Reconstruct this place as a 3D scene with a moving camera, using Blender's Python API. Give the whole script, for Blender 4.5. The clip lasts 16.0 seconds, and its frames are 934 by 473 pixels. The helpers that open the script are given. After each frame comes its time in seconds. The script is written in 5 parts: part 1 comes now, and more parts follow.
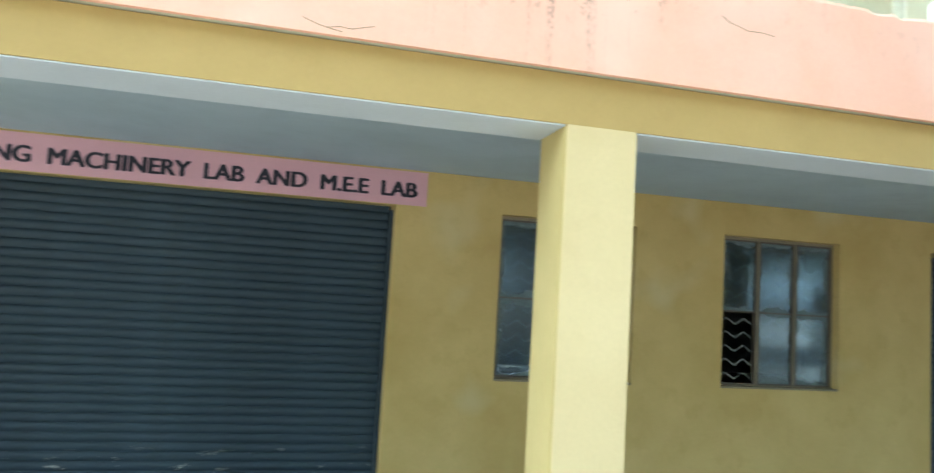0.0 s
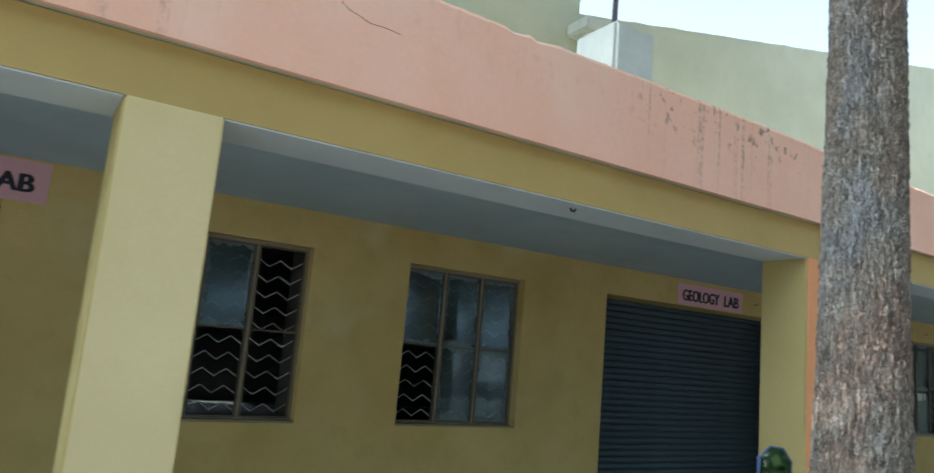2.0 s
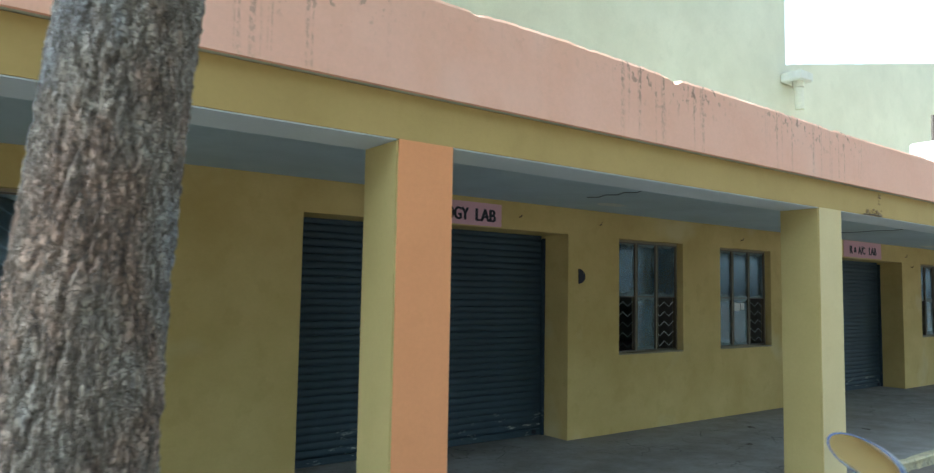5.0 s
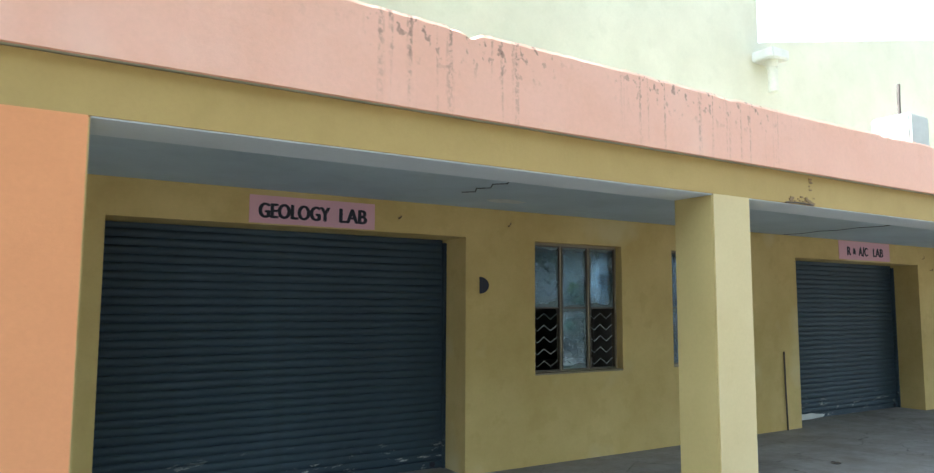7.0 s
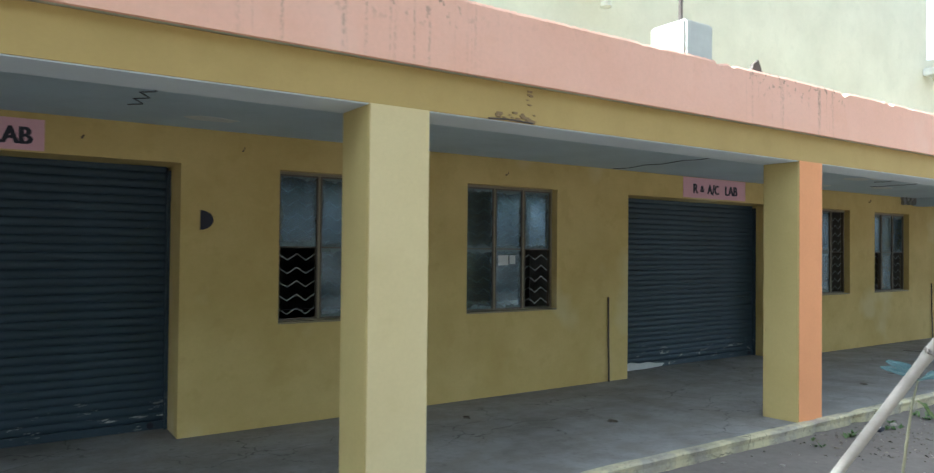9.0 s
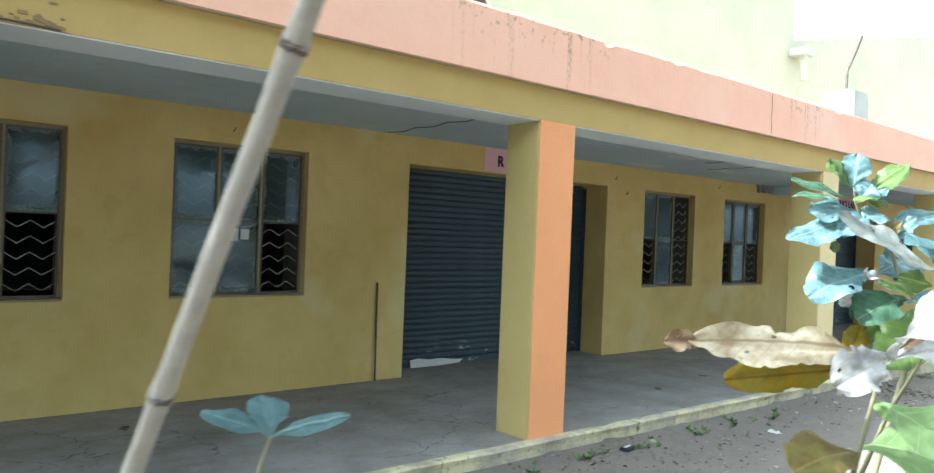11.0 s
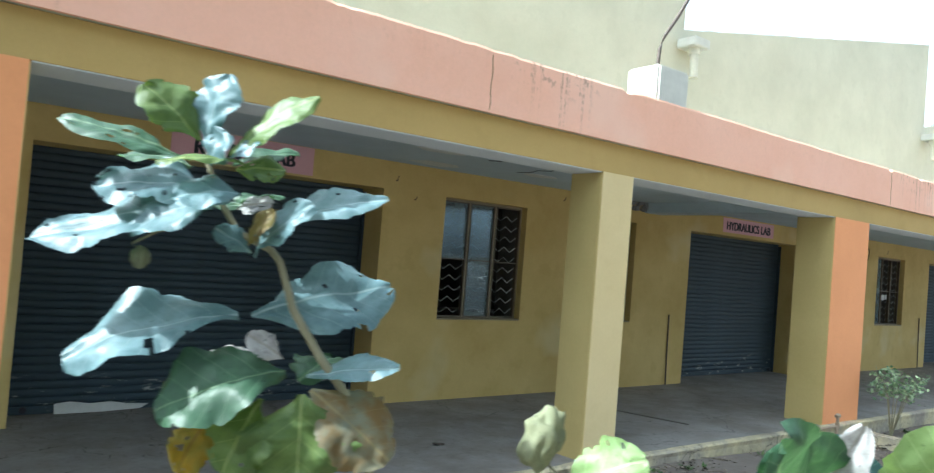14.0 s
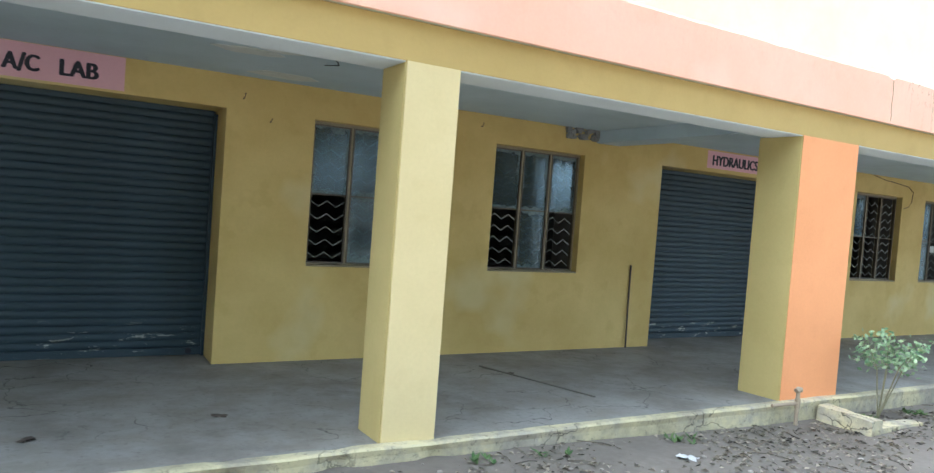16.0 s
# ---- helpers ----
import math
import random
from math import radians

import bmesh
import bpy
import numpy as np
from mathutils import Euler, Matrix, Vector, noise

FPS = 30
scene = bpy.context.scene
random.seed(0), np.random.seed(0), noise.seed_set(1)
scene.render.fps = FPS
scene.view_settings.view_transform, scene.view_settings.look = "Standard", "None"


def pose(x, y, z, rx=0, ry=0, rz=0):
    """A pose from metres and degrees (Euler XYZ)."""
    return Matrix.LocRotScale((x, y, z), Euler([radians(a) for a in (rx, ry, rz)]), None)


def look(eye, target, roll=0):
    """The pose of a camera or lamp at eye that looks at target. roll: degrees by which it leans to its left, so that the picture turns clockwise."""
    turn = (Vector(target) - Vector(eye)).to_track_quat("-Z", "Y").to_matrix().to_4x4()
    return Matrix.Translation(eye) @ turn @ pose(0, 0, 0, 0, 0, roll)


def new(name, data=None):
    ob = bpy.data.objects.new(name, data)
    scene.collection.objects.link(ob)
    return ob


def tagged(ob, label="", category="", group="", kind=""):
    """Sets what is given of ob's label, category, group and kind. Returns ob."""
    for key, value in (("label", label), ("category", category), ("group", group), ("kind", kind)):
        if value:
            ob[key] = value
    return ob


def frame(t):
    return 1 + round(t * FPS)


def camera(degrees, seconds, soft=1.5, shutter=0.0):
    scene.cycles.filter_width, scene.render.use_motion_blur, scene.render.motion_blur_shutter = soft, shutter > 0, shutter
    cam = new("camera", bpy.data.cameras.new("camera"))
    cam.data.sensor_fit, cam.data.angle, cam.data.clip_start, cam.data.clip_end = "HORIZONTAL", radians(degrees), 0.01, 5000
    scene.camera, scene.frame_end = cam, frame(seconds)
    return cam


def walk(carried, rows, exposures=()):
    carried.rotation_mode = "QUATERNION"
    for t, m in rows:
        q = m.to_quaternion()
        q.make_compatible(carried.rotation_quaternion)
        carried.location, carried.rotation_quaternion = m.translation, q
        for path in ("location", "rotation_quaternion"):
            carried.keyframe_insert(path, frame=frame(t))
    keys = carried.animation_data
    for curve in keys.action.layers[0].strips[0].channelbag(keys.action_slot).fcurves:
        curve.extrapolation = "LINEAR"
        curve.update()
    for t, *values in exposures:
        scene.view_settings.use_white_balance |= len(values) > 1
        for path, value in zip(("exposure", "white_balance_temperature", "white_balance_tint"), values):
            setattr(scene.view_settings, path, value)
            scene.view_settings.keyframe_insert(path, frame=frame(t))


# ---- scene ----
PATH = [
    (0, (-0.636, -3.101, 1.559), (-0.156, -1.167, 1.73), 3.4),
    (0.5, (-0.494, -3.035, 1.567), (0.322, -1.221, 1.772), 2.4),
    (1, (-0.289, -3.066, 1.566), (0.498, -1.259, 1.904), 4.3),
    (1.5, (0.006, -3.052, 1.564), (0.873, -1.273, 1.853), 6.7),
    (2, (0.359, -2.899, 1.564), (1.398, -1.219, 1.879), 5.0),
    (2.5, (0.79, -2.957, 1.549), (1.914, -1.346, 1.928), 3.5),
    (3, (1.248, -2.978, 1.649), (2.468, -1.409, 1.871), 1.8),
    (3.5, (1.765, -2.96, 1.638), (3.069, -1.451, 1.787), 1.5),
    (4, (2.215, -3.031, 1.62), (3.429, -1.456, 1.84), 1.6),
    (4.5, (2.644, -3.114, 1.617), (3.808, -1.495, 1.78), 2.0),
    (5, (3.073, -3.167, 1.618), (4.255, -1.561, 1.77), 1.0),
    (5.2, (3.25, -3.21, 1.597), (4.47, -1.637, 1.786), 1.9),
    (7.5, (5.709, -3.463, 1.609), (6.689, -1.729, 1.791), 1.1),
    (8, (6.279, -3.603, 1.584), (7.31, -1.892, 1.67), 5.4),
    (8.2, (6.489, -3.62, 1.591), (7.555, -1.928, 1.637), 4.3),
    (10.3, (9.061, -3.66, 1.533), (10.178, -2.002, 1.6), -1.6),
    (10.5, (9.264, -3.731, 1.505), (10.406, -2.091, 1.589), 0.6),
    (11, (9.885, -3.779, 1.543), (11.124, -2.208, 1.537), 2.3),
    (11.5, (10.491, -3.813, 1.592), (11.732, -2.245, 1.621), 2.2),
    (12, (11.098, -3.93, 1.64), (12.252, -2.296, 1.65), 3.1),
    (12.5, (11.73, -3.958, 1.657), (12.806, -2.277, 1.779), 0.5),
    (13, (12.352, -3.95, 1.666), (13.502, -2.316, 1.756), 1.5),
    (13.5, (12.958, -3.983, 1.623), (14.085, -2.331, 1.643), 3.2),
    (14, (13.607, -4.021, 1.633), (14.79, -2.41, 1.686), 4.6),
    (14.5, (14.248, -4.133, 1.664), (15.448, -2.533, 1.637), 4.2),
    (15, (14.871, -4.115, 1.642), (16.055, -2.505, 1.577), 5.3),
    (15.5, (15.509, -4.104, 1.57), (16.568, -2.407, 1.54), 4.7),
    (16, (16.088, -3.968, 1.527), (17.09, -2.239, 1.454), 4.3),
]
# seconds, exposure, white point in kelvin, tint
EXPOSURE = [
    (0.0, 2.82, 5300, -3), (0.5, 2.66, 5300, -3), (1.0, 2.44, 5350, 1), (1.5, 1.86, 5250, -1), (2.5, 1.70, 5150, -5), (3.0, 1.70, 5150, -5),
    (3.5, 1.86, 5150, -5), (4.0, 1.70, 5150, -5), (5.0, 1.96, 5200, -5), (7.5, 2.48, 5350, 3), (8.0, 2.05, 5350, 3), (10.5, 2.26, 5350, -1),
    (11.0, 2.40, 5450, -2), (11.5, 2.08, 5450, -2), (12.0, 1.66, 5450, 0), (12.5, 1.72, 5450, 0), (13.0, 1.86, 5450, -1), (13.5, 1.82, 5450, -1),
    (14.0, 1.86, 5450, 0), (14.5, 1.80, 5450, 0), (15.0, 2.07, 5450, -2), (16.0, 2.50, 5350, 1),
]
cam = camera(66.6, 16.0, soft=1.3, shutter=0.25)
walk(cam, [(t, look(e, g, r)) for t, e, g, r in PATH], exposures=EXPOSURE)


# ---- world and sun ----
SUN_DIR = Vector((-0.62, 0.29, 0.73)).normalized()
world = bpy.data.worlds.new("world")
scene.world = world
world.use_nodes = True
wn = world.node_tree
sky = wn.nodes.new("ShaderNodeTexSky")
sky.sky_type = "NISHITA"
sky.sun_disc = False
sky.sun_elevation = math.asin(SUN_DIR.z)
sky.sun_rotation = math.atan2(SUN_DIR.x, SUN_DIR.y)
sky.dust_density = 3.5
sky.air_density = 1.0
grey = wn.nodes.new("ShaderNodeRGBToBW")
wn.links.new(sky.outputs[0], grey.inputs[0])
haze = wn.nodes.new("ShaderNodeMix")
haze.data_type = "RGBA"
haze.inputs["Factor"].default_value = 0.8
wn.links.new(sky.outputs[0], haze.inputs["A"])
lift = wn.nodes.new("ShaderNodeMath")
lift.operation = "MULTIPLY"
lift.inputs[1].default_value = 1.35
wn.links.new(grey.outputs[0], lift.inputs[0])
wn.links.new(lift.outputs[0], haze.inputs["B"])
wn.links.new(haze.outputs["Result"], wn.nodes["Background"].inputs[0])
wn.nodes["Background"].inputs[1].default_value = 0.15
sun_data = bpy.data.lights.new("sun", "SUN")
sun_data.energy = 3.7
sun_data.angle = radians(0.6)
sun_data.color = (1.0, 0.95, 0.86)
sun = new("sun", sun_data)
sun.rotation_mode = "QUATERNION"
sun.rotation_quaternion = SUN_DIR.to_track_quat("Z", "Y")
sun.location = (0, 0, 30)


# ---- material helpers ----
def material(name, rough=0.8, metal=0.0):
    m = bpy.data.materials.new(name)
    m.use_nodes = True
    nt = m.node_tree
    b = nt.nodes["Principled BSDF"]
    b.inputs["Roughness"].default_value = rough
    b.inputs["Metallic"].default_value = metal
    co = nt.nodes.new("ShaderNodeTexCoord")
    return m, nt, b, co.outputs["Object"]


def noise_tex(nt, vec, scale, detail=4.0, rough=0.6, stretch=(1, 1, 1)):
    mp = nt.nodes.new("ShaderNodeMapping")
    mp.inputs["Scale"].default_value = stretch
    nt.links.new(vec, mp.inputs["Vector"])
    n = nt.nodes.new("ShaderNodeTexNoise")
    n.inputs["Scale"].default_value = scale
    n.inputs["Detail"].default_value = detail
    n.inputs["Roughness"].default_value = rough
    nt.links.new(mp.outputs[0], n.inputs["Vector"])
    return n.outputs["Fac"]


def ramp(nt, fac, a, b, lo=0.0, hi=1.0):
    r = nt.nodes.new("ShaderNodeMapRange")
    r.inputs["From Min"].default_value = a
    r.inputs["From Max"].default_value = b
    r.inputs["To Min"].default_value = lo
    r.inputs["To Max"].default_value = hi
    nt.links.new(fac, r.inputs["Value"])
    return r.outputs[0]


def mixc(nt, fac, a, b, mode="MIX"):
    m = nt.nodes.new("ShaderNodeMix")
    m.data_type = "RGBA"
    m.blend_type = mode
    for sock, v in ((m.inputs["Factor"], fac), (m.inputs["A"], a), (m.inputs["B"], b)):
        if isinstance(v, (int, float)):
            sock.default_value = v
        elif isinstance(v, tuple):
            sock.default_value = (*v, 1.0)
        else:
            nt.links.new(v, sock)
    return m.outputs["Result"]


def mul(nt, a, b):
    m = nt.nodes.new("ShaderNodeMath")
    m.operation = "MULTIPLY"
    nt.links.new(a, m.inputs[0])
    if isinstance(b, (int, float)):
        m.inputs[1].default_value = b
    else:
        nt.links.new(b, m.inputs[1])
    return m.outputs[0]


def bump(nt, b, height, strength=0.3, dist=0.01):
    n = nt.nodes.new("ShaderNodeBump")
    n.inputs["Strength"].default_value = strength
    n.inputs["Distance"].default_value = dist
    nt.links.new(height, n.inputs["Height"])
    nt.links.new(n.outputs[0], b.inputs["Normal"])


def axis(nt, vec, name):
    s = nt.nodes.new("ShaderNodeSeparateXYZ")
    nt.links.new(vec, s.inputs[0])
    return s.outputs[name]


def painted_plaster(name, base, stain, streak=None, streak_amount=0.5, patch=None, rough=0.85, blotch=0.5):
    """Lime-washed plaster: cloudy wash, brownish stains, fine roller grain, runs below the top edge."""
    m, nt, b, v = material(name, rough)
    cloud = noise_tex(nt, v, 1.1, 5, 0.6)
    fine = noise_tex(nt, v, 38, 6, 0.7)
    c = mixc(nt, ramp(nt, cloud, 0.35, 0.7, 0, blotch), base, stain)
    c = mixc(nt, ramp(nt, noise_tex(nt, v, 3.7, 4, 0.55), 0.56, 0.64, 0, 0.35 * blotch), c, stain)
    c = mixc(nt, ramp(nt, fine, 0.3, 0.75, 0, 0.14), c, tuple(x * 0.55 for x in base))
    if patch:
        c = mixc(nt, ramp(nt, noise_tex(nt, v, 0.8, 3, 0.5), 0.58, 0.66, 0, 0.5), c, patch)
    if streak:
        run = noise_tex(nt, v, 6.0, 3, 0.6, (3.0, 1, 0.05))
        grit = noise_tex(nt, v, 46.0, 3, 0.7, (1, 1, 0.7))
        where = None
        for a, b_ in ((-0.1, 1.0), (3.25, 4.75), (6.6, 7.7), (8.35, 9.85), (12.7, 14.1), (16.9, 17.6), (23.2, 26.5)):
            gate = mul(nt, ramp(nt, axis(nt, v, "X"), a - 0.15, a + 0.15), ramp(nt, axis(nt, v, "X"), b_ + 0.15, b_ - 0.15))
            if where is None:
                where = gate
            else:
                add = nt.nodes.new("ShaderNodeMath")
                add.operation = "ADD"
                nt.links.new(where, add.inputs[0])
                nt.links.new(gate, add.inputs[1])
                where = add.outputs[0]
        top = ramp(nt, axis(nt, v, "Z"), 2.62, 3.05, 0.25, 1.0)
        f = mul(nt, mul(nt, ramp(nt, run, 0.57, 0.66), ramp(nt, where, 0.0, 1.0, 0.06, 1.0)), mul(nt, top, ramp(nt, grit, 0.46, 0.56, 0.12, 1.0)))
        c = mixc(nt, mul(nt, f, streak_amount), c, streak)
        dots = noise_tex(nt, v, 17.0, 3, 0.6, (1.0, 1, 0.7))
        f2 = mul(nt, mul(nt, ramp(nt, dots, 0.58, 0.63), ramp(nt, where, 0.0, 1.0, 0.10, 1.0)), ramp(nt, axis(nt, v, "Z"), 2.85, 3.1))
        c = mixc(nt, mul(nt, f2, 0.6), c, tuple(x * 0.4 for x in streak))
    nt.links.new(c, b.inputs["Base Color"])
    bump(nt, b, fine, 0.25, 0.006)
    return m


M_BACK = painted_plaster("ochre_wall_paint", (0.61, 0.46, 0.175), (0.46, 0.325, 0.095), patch=(0.63, 0.55, 0.31), blotch=0.85)
M_FRAME = painted_plaster("ochre_beam_paint", (0.50, 0.355, 0.125), (0.38, 0.26, 0.08))
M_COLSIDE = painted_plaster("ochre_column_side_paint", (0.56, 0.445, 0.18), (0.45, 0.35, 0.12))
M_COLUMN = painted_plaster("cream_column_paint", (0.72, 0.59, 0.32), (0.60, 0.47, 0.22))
M_ORANGE = painted_plaster("orange_column_paint", (0.83, 0.365, 0.155), (0.71, 0.30, 0.12))
M_PINK = painted_plaster("pink_parapet_paint", (0.91, 0.54, 0.40), (0.83, 0.43, 0.28), streak=(0.13, 0.07, 0.05), streak_amount=0.55, patch=(0.89, 0.60, 0.47))
M_UPPER = painted_plaster("pale_cream_wall_paint", (0.62, 0.60, 0.46), (0.51, 0.495, 0.37), blotch=0.8)
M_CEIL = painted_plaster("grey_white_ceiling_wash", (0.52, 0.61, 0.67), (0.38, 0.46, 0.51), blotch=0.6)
# ceiling wash lightened: daylight at the veranda edge is in the colour
M_SOFFIT = painted_plaster("lit_soffit_wash", (0.69, 0.74, 0.78), (0.55, 0.59, 0.62), blotch=0.4)


def worn_cement(name, base, grime, bare, lo, hi, rough=0.88):
    """Trodden cement: worn-off paint, blackish grime in clouds and specks, hairline cracks."""
    m, nt, b, v = material(name, rough)
    c = mixc(nt, ramp(nt, noise_tex(nt, v, 2.3, 6, 0.68), lo, hi), base, bare)
    c = mixc(nt, ramp(nt, noise_tex(nt, v, 1.1, 6, 0.7), 0.46, 0.70, 0, 0.75), c, grime)
    c = mixc(nt, ramp(nt, noise_tex(nt, v, 21, 5, 0.75), 0.55, 0.70, 0, 0.75), c, grime)
    vo = nt.nodes.new("ShaderNodeTexVoronoi")
    vo.feature = "DISTANCE_TO_EDGE"
    vo.inputs["Scale"].default_value = 1.7
    warp = nt.nodes.new("ShaderNodeVectorMath")
    warp.operation = "MULTIPLY_ADD"
    wn_ = nt.nodes.new("ShaderNodeTexNoise")
    wn_.inputs["Scale"].default_value = 5.0
    wn_.inputs["Detail"].default_value = 5.0
    nt.links.new(v, wn_.inputs["Vector"])
    nt.links.new(wn_.outputs["Color"], warp.inputs[0])
    warp.inputs[1].default_value = (0.3, 0.3, 0.3)
    nt.links.new(v, warp.inputs[2])
    nt.links.new(warp.outputs[0], vo.inputs["Vector"])
    some = ramp(nt, noise_tex(nt, v, 0.9, 2, 0.5), 0.48, 0.56, 0, 0.8)
    c = mixc(nt, mul(nt, ramp(nt, vo.outputs["Distance"], 0.010, 0.003), some), c, tuple(x * 0.35 for x in grime))
    nt.links.new(c, b.inputs["Base Color"])
    bump(nt, b, noise_tex(nt, v, 28, 6, 0.75), 0.5, 0.008)
    return m


M_KERB = worn_cement("worn_cream_kerb_paint", (0.62, 0.55, 0.34), (0.15, 0.13, 0.105), (0.40, 0.36, 0.29), 0.44, 0.60)
M_SIGN = painted_plaster("pink_sign_paint", (0.72, 0.42, 0.47), (0.6, 0.36, 0.4), blotch=0.4)


def simple_mat(name, col, rough=0.6, metal=0.0, var=0.25, scale=12.0, bumpy=0.15):
    m, nt, b, v = material(name, rough, metal)
    n = noise_tex(nt, v, scale, 5, 0.65)
    n2 = noise_tex(nt, v, scale * 0.17, 3, 0.5)
    c = mixc(nt, ramp(nt, n, 0.3, 0.7, 0, var), col, tuple(x * 0.5 for x in col))
    c = mixc(nt, ramp(nt, n2, 0.35, 0.7, 0, var), c, tuple(x * 0.65 for x in col))
    nt.links.new(c, b.inputs["Base Color"])
    bump(nt, b, n, bumpy, 0.004)
    return m


M_FLOOR = worn_cement("grey_cement_floor", (0.30, 0.285, 0.27), (0.14, 0.125, 0.11), (0.24, 0.22, 0.195), 0.40, 0.62, 0.8)
M_SOIL = simple_mat("grey_brown_soil", (0.20, 0.172, 0.145), 0.95, var=0.5, scale=14, bumpy=0.6)
# dark base carries the gloom of the closed rooms in its colour
M_DARK = simple_mat("plaster_darkened_as_unlit", (0.14, 0.13, 0.115), 0.9)
M_BRICKY = simple_mat("exposed_rusty_concrete", (0.33, 0.22, 0.11), 0.95, var=0.6, scale=25, bumpy=0.8)
M_LETTER = simple_mat("black_letter_paint", (0.018, 0.018, 0.03), 0.7)
M_STEEL = simple_mat("tan_window_steel", (0.31, 0.25, 0.15), 0.6, var=0.5, scale=30)
M_GRILLE = simple_mat("pale_grille_steel", (0.42, 0.44, 0.41), 0.6, var=0.5, scale=40)


# ---- mesh helpers ----
def mesh_of(bm, name, mat, smooth=False):
    me = bpy.data.meshes.new(name)
    bmesh.ops.recalc_face_normals(bm, faces=bm.faces[:])
    bm.to_mesh(me)
    bm.free()
    if smooth:
        for p in me.polygons:
            p.use_smooth = True
    me.materials.append(mat)
    return me


def part(name, bm, mat, parent=None, label="", smooth=False):
    ob = new(name, mesh_of(bm, name, mat, smooth))
    if parent:
        ob.parent = parent
    if label:
        ob["label"] = label
    return ob


def structure(name, bm, mat, label, category, smooth=False):
    return tagged(part(name, bm, mat, None, "", smooth), label, category, kind="structure")


def box(bm, x0, y0, z0, x1, y1, z1, bev=0.0):
    vs = [bm.verts.new((x, y, z)) for x in (x0, x1) for y in (y0, y1) for z in (z0, z1)]
    fs = [(0, 1, 3, 2), (4, 6, 7, 5), (0, 4, 5, 1), (2, 3, 7, 6), (0, 2, 6, 4), (1, 5, 7, 3)]
    faces = [bm.faces.new([vs[i] for i in f]) for f in fs]
    if bev:
        edges = list({e for f in faces for e in f.edges})
        bmesh.ops.bevel(bm, geom=edges, offset=bev, segments=2, affect="EDGES", profile=0.5)
    return bm


def boxes(*rows):
    bm = bmesh.new()
    for r in rows:
        box(bm, *r)
    return bm


def tube(bm, pts, radii, sides=8, cap=True):
    """A tapered round bar along a line of points."""
    rings = []
    pts = [Vector(p) for p in pts]
    for i, p in enumerate(pts):
        d = (pts[min(i + 1, len(pts) - 1)] - pts[max(i - 1, 0)]).normalized()
        ref = Vector((0, 0, 1)) if abs(d.z) < 0.9 else Vector((1, 0, 0))
        a = d.cross(ref).normalized()
        b = d.cross(a)
        r = radii[i] if isinstance(radii, (list, tuple)) else radii
        rings.append([bm.verts.new(p + a * (r * math.cos(2 * math.pi * k / sides)) + b * (r * math.sin(2 * math.pi * k / sides))) for k in range(sides)])
    for r0, r1 in zip(rings, rings[1:]):
        for k in range(sides):
            bm.faces.new((r0[k], r0[(k + 1) % sides], r1[(k + 1) % sides], r1[k]))
    if cap:
        bm.faces.new(rings[0])
        bm.faces.new(rings[-1])
    return bm


def pierced_wall(x0, x1, y0, y1, z0, z1, holes):
    """A thick wall along x with rectangular openings (xa, xb, za, zb) cut through it."""
    xs = sorted({x0, x1, *(h[0] for h in holes), *(h[1] for h in holes)})
    zs = sorted({z0, z1, *(h[2] for h in holes), *(h[3] for h in holes)})
    nx, nz = len(xs) - 1, len(zs) - 1

    def solid(i, k):
        if not (0 <= i < nx and 0 <= k < nz):
            return False
        cx, cz = (xs[i] + xs[i + 1]) / 2, (zs[k] + zs[k + 1]) / 2
        return not any(h[0] < cx < h[1] and h[2] < cz < h[3] for h in holes)

    bm = bmesh.new()
    cache = {}

    def v(i, y, k):
        key = (i, y, k)
        if key not in cache:
            cache[key] = bm.verts.new((xs[i], y, zs[k]))
        return cache[key]

    for i in range(nx):
        for k in range(nz):
            if not solid(i, k):
                continue
            for y in (y0, y1):
                bm.faces.new((v(i, y, k), v(i + 1, y, k), v(i + 1, y, k + 1), v(i, y, k + 1)))
            for di, dk, a, b in ((-1, 0, (i, k), (i, k + 1)), (1, 0, (i + 1, k), (i + 1, k + 1)), (0, -1, (i, k), (i + 1, k)), (0, 1, (i, k + 1), (i + 1, k + 1))):
                if not solid(i + di, k + dk):
                    bm.faces.new((v(a[0], y0, a[1]), v(b[0], y0, b[1]), v(b[0], y1, b[1]), v(a[0], y1, a[1])))
    return bm


# ---- plan of the building: x along the veranda, y into it, z up from the veranda floor ----
X0, X1 = -7.0, 44.0
WALL_Y, WALL_T = 2.65, 0.5
BEAM_Z, SLAB_Z, PARAPET_Z = 2.40, 2.65, 3.10
CEIL_Z = 2.58
FLOOR_F, FLOOR_B = 0.05, -0.03
WIN_Z0, WIN_Z1, DOOR_Z = 0.88, 2.28, 2.28
# each window: left, right, and the state of its panes (g glass, o missing), top then bottom of each casement
WINDOWS = [(1.09, 2.345, "gg go oo"), (3.235, 4.50, "go gg gg"), (9.64, 10.875, "go gg go"), (11.69, 12.955, "gg gg go"), (18.17, 19.40, "go gg oo"), (20.21, 21.45, "go gg go"), (26.90, 28.17, "go oo oo"), (28.87, 30.12, "gg oo oo")]
SHUTTERS = [(-3.0, 0.18), (5.58, 8.79), (14.13, 17.36), (22.70, 25.90), (31.35, 34.5)]
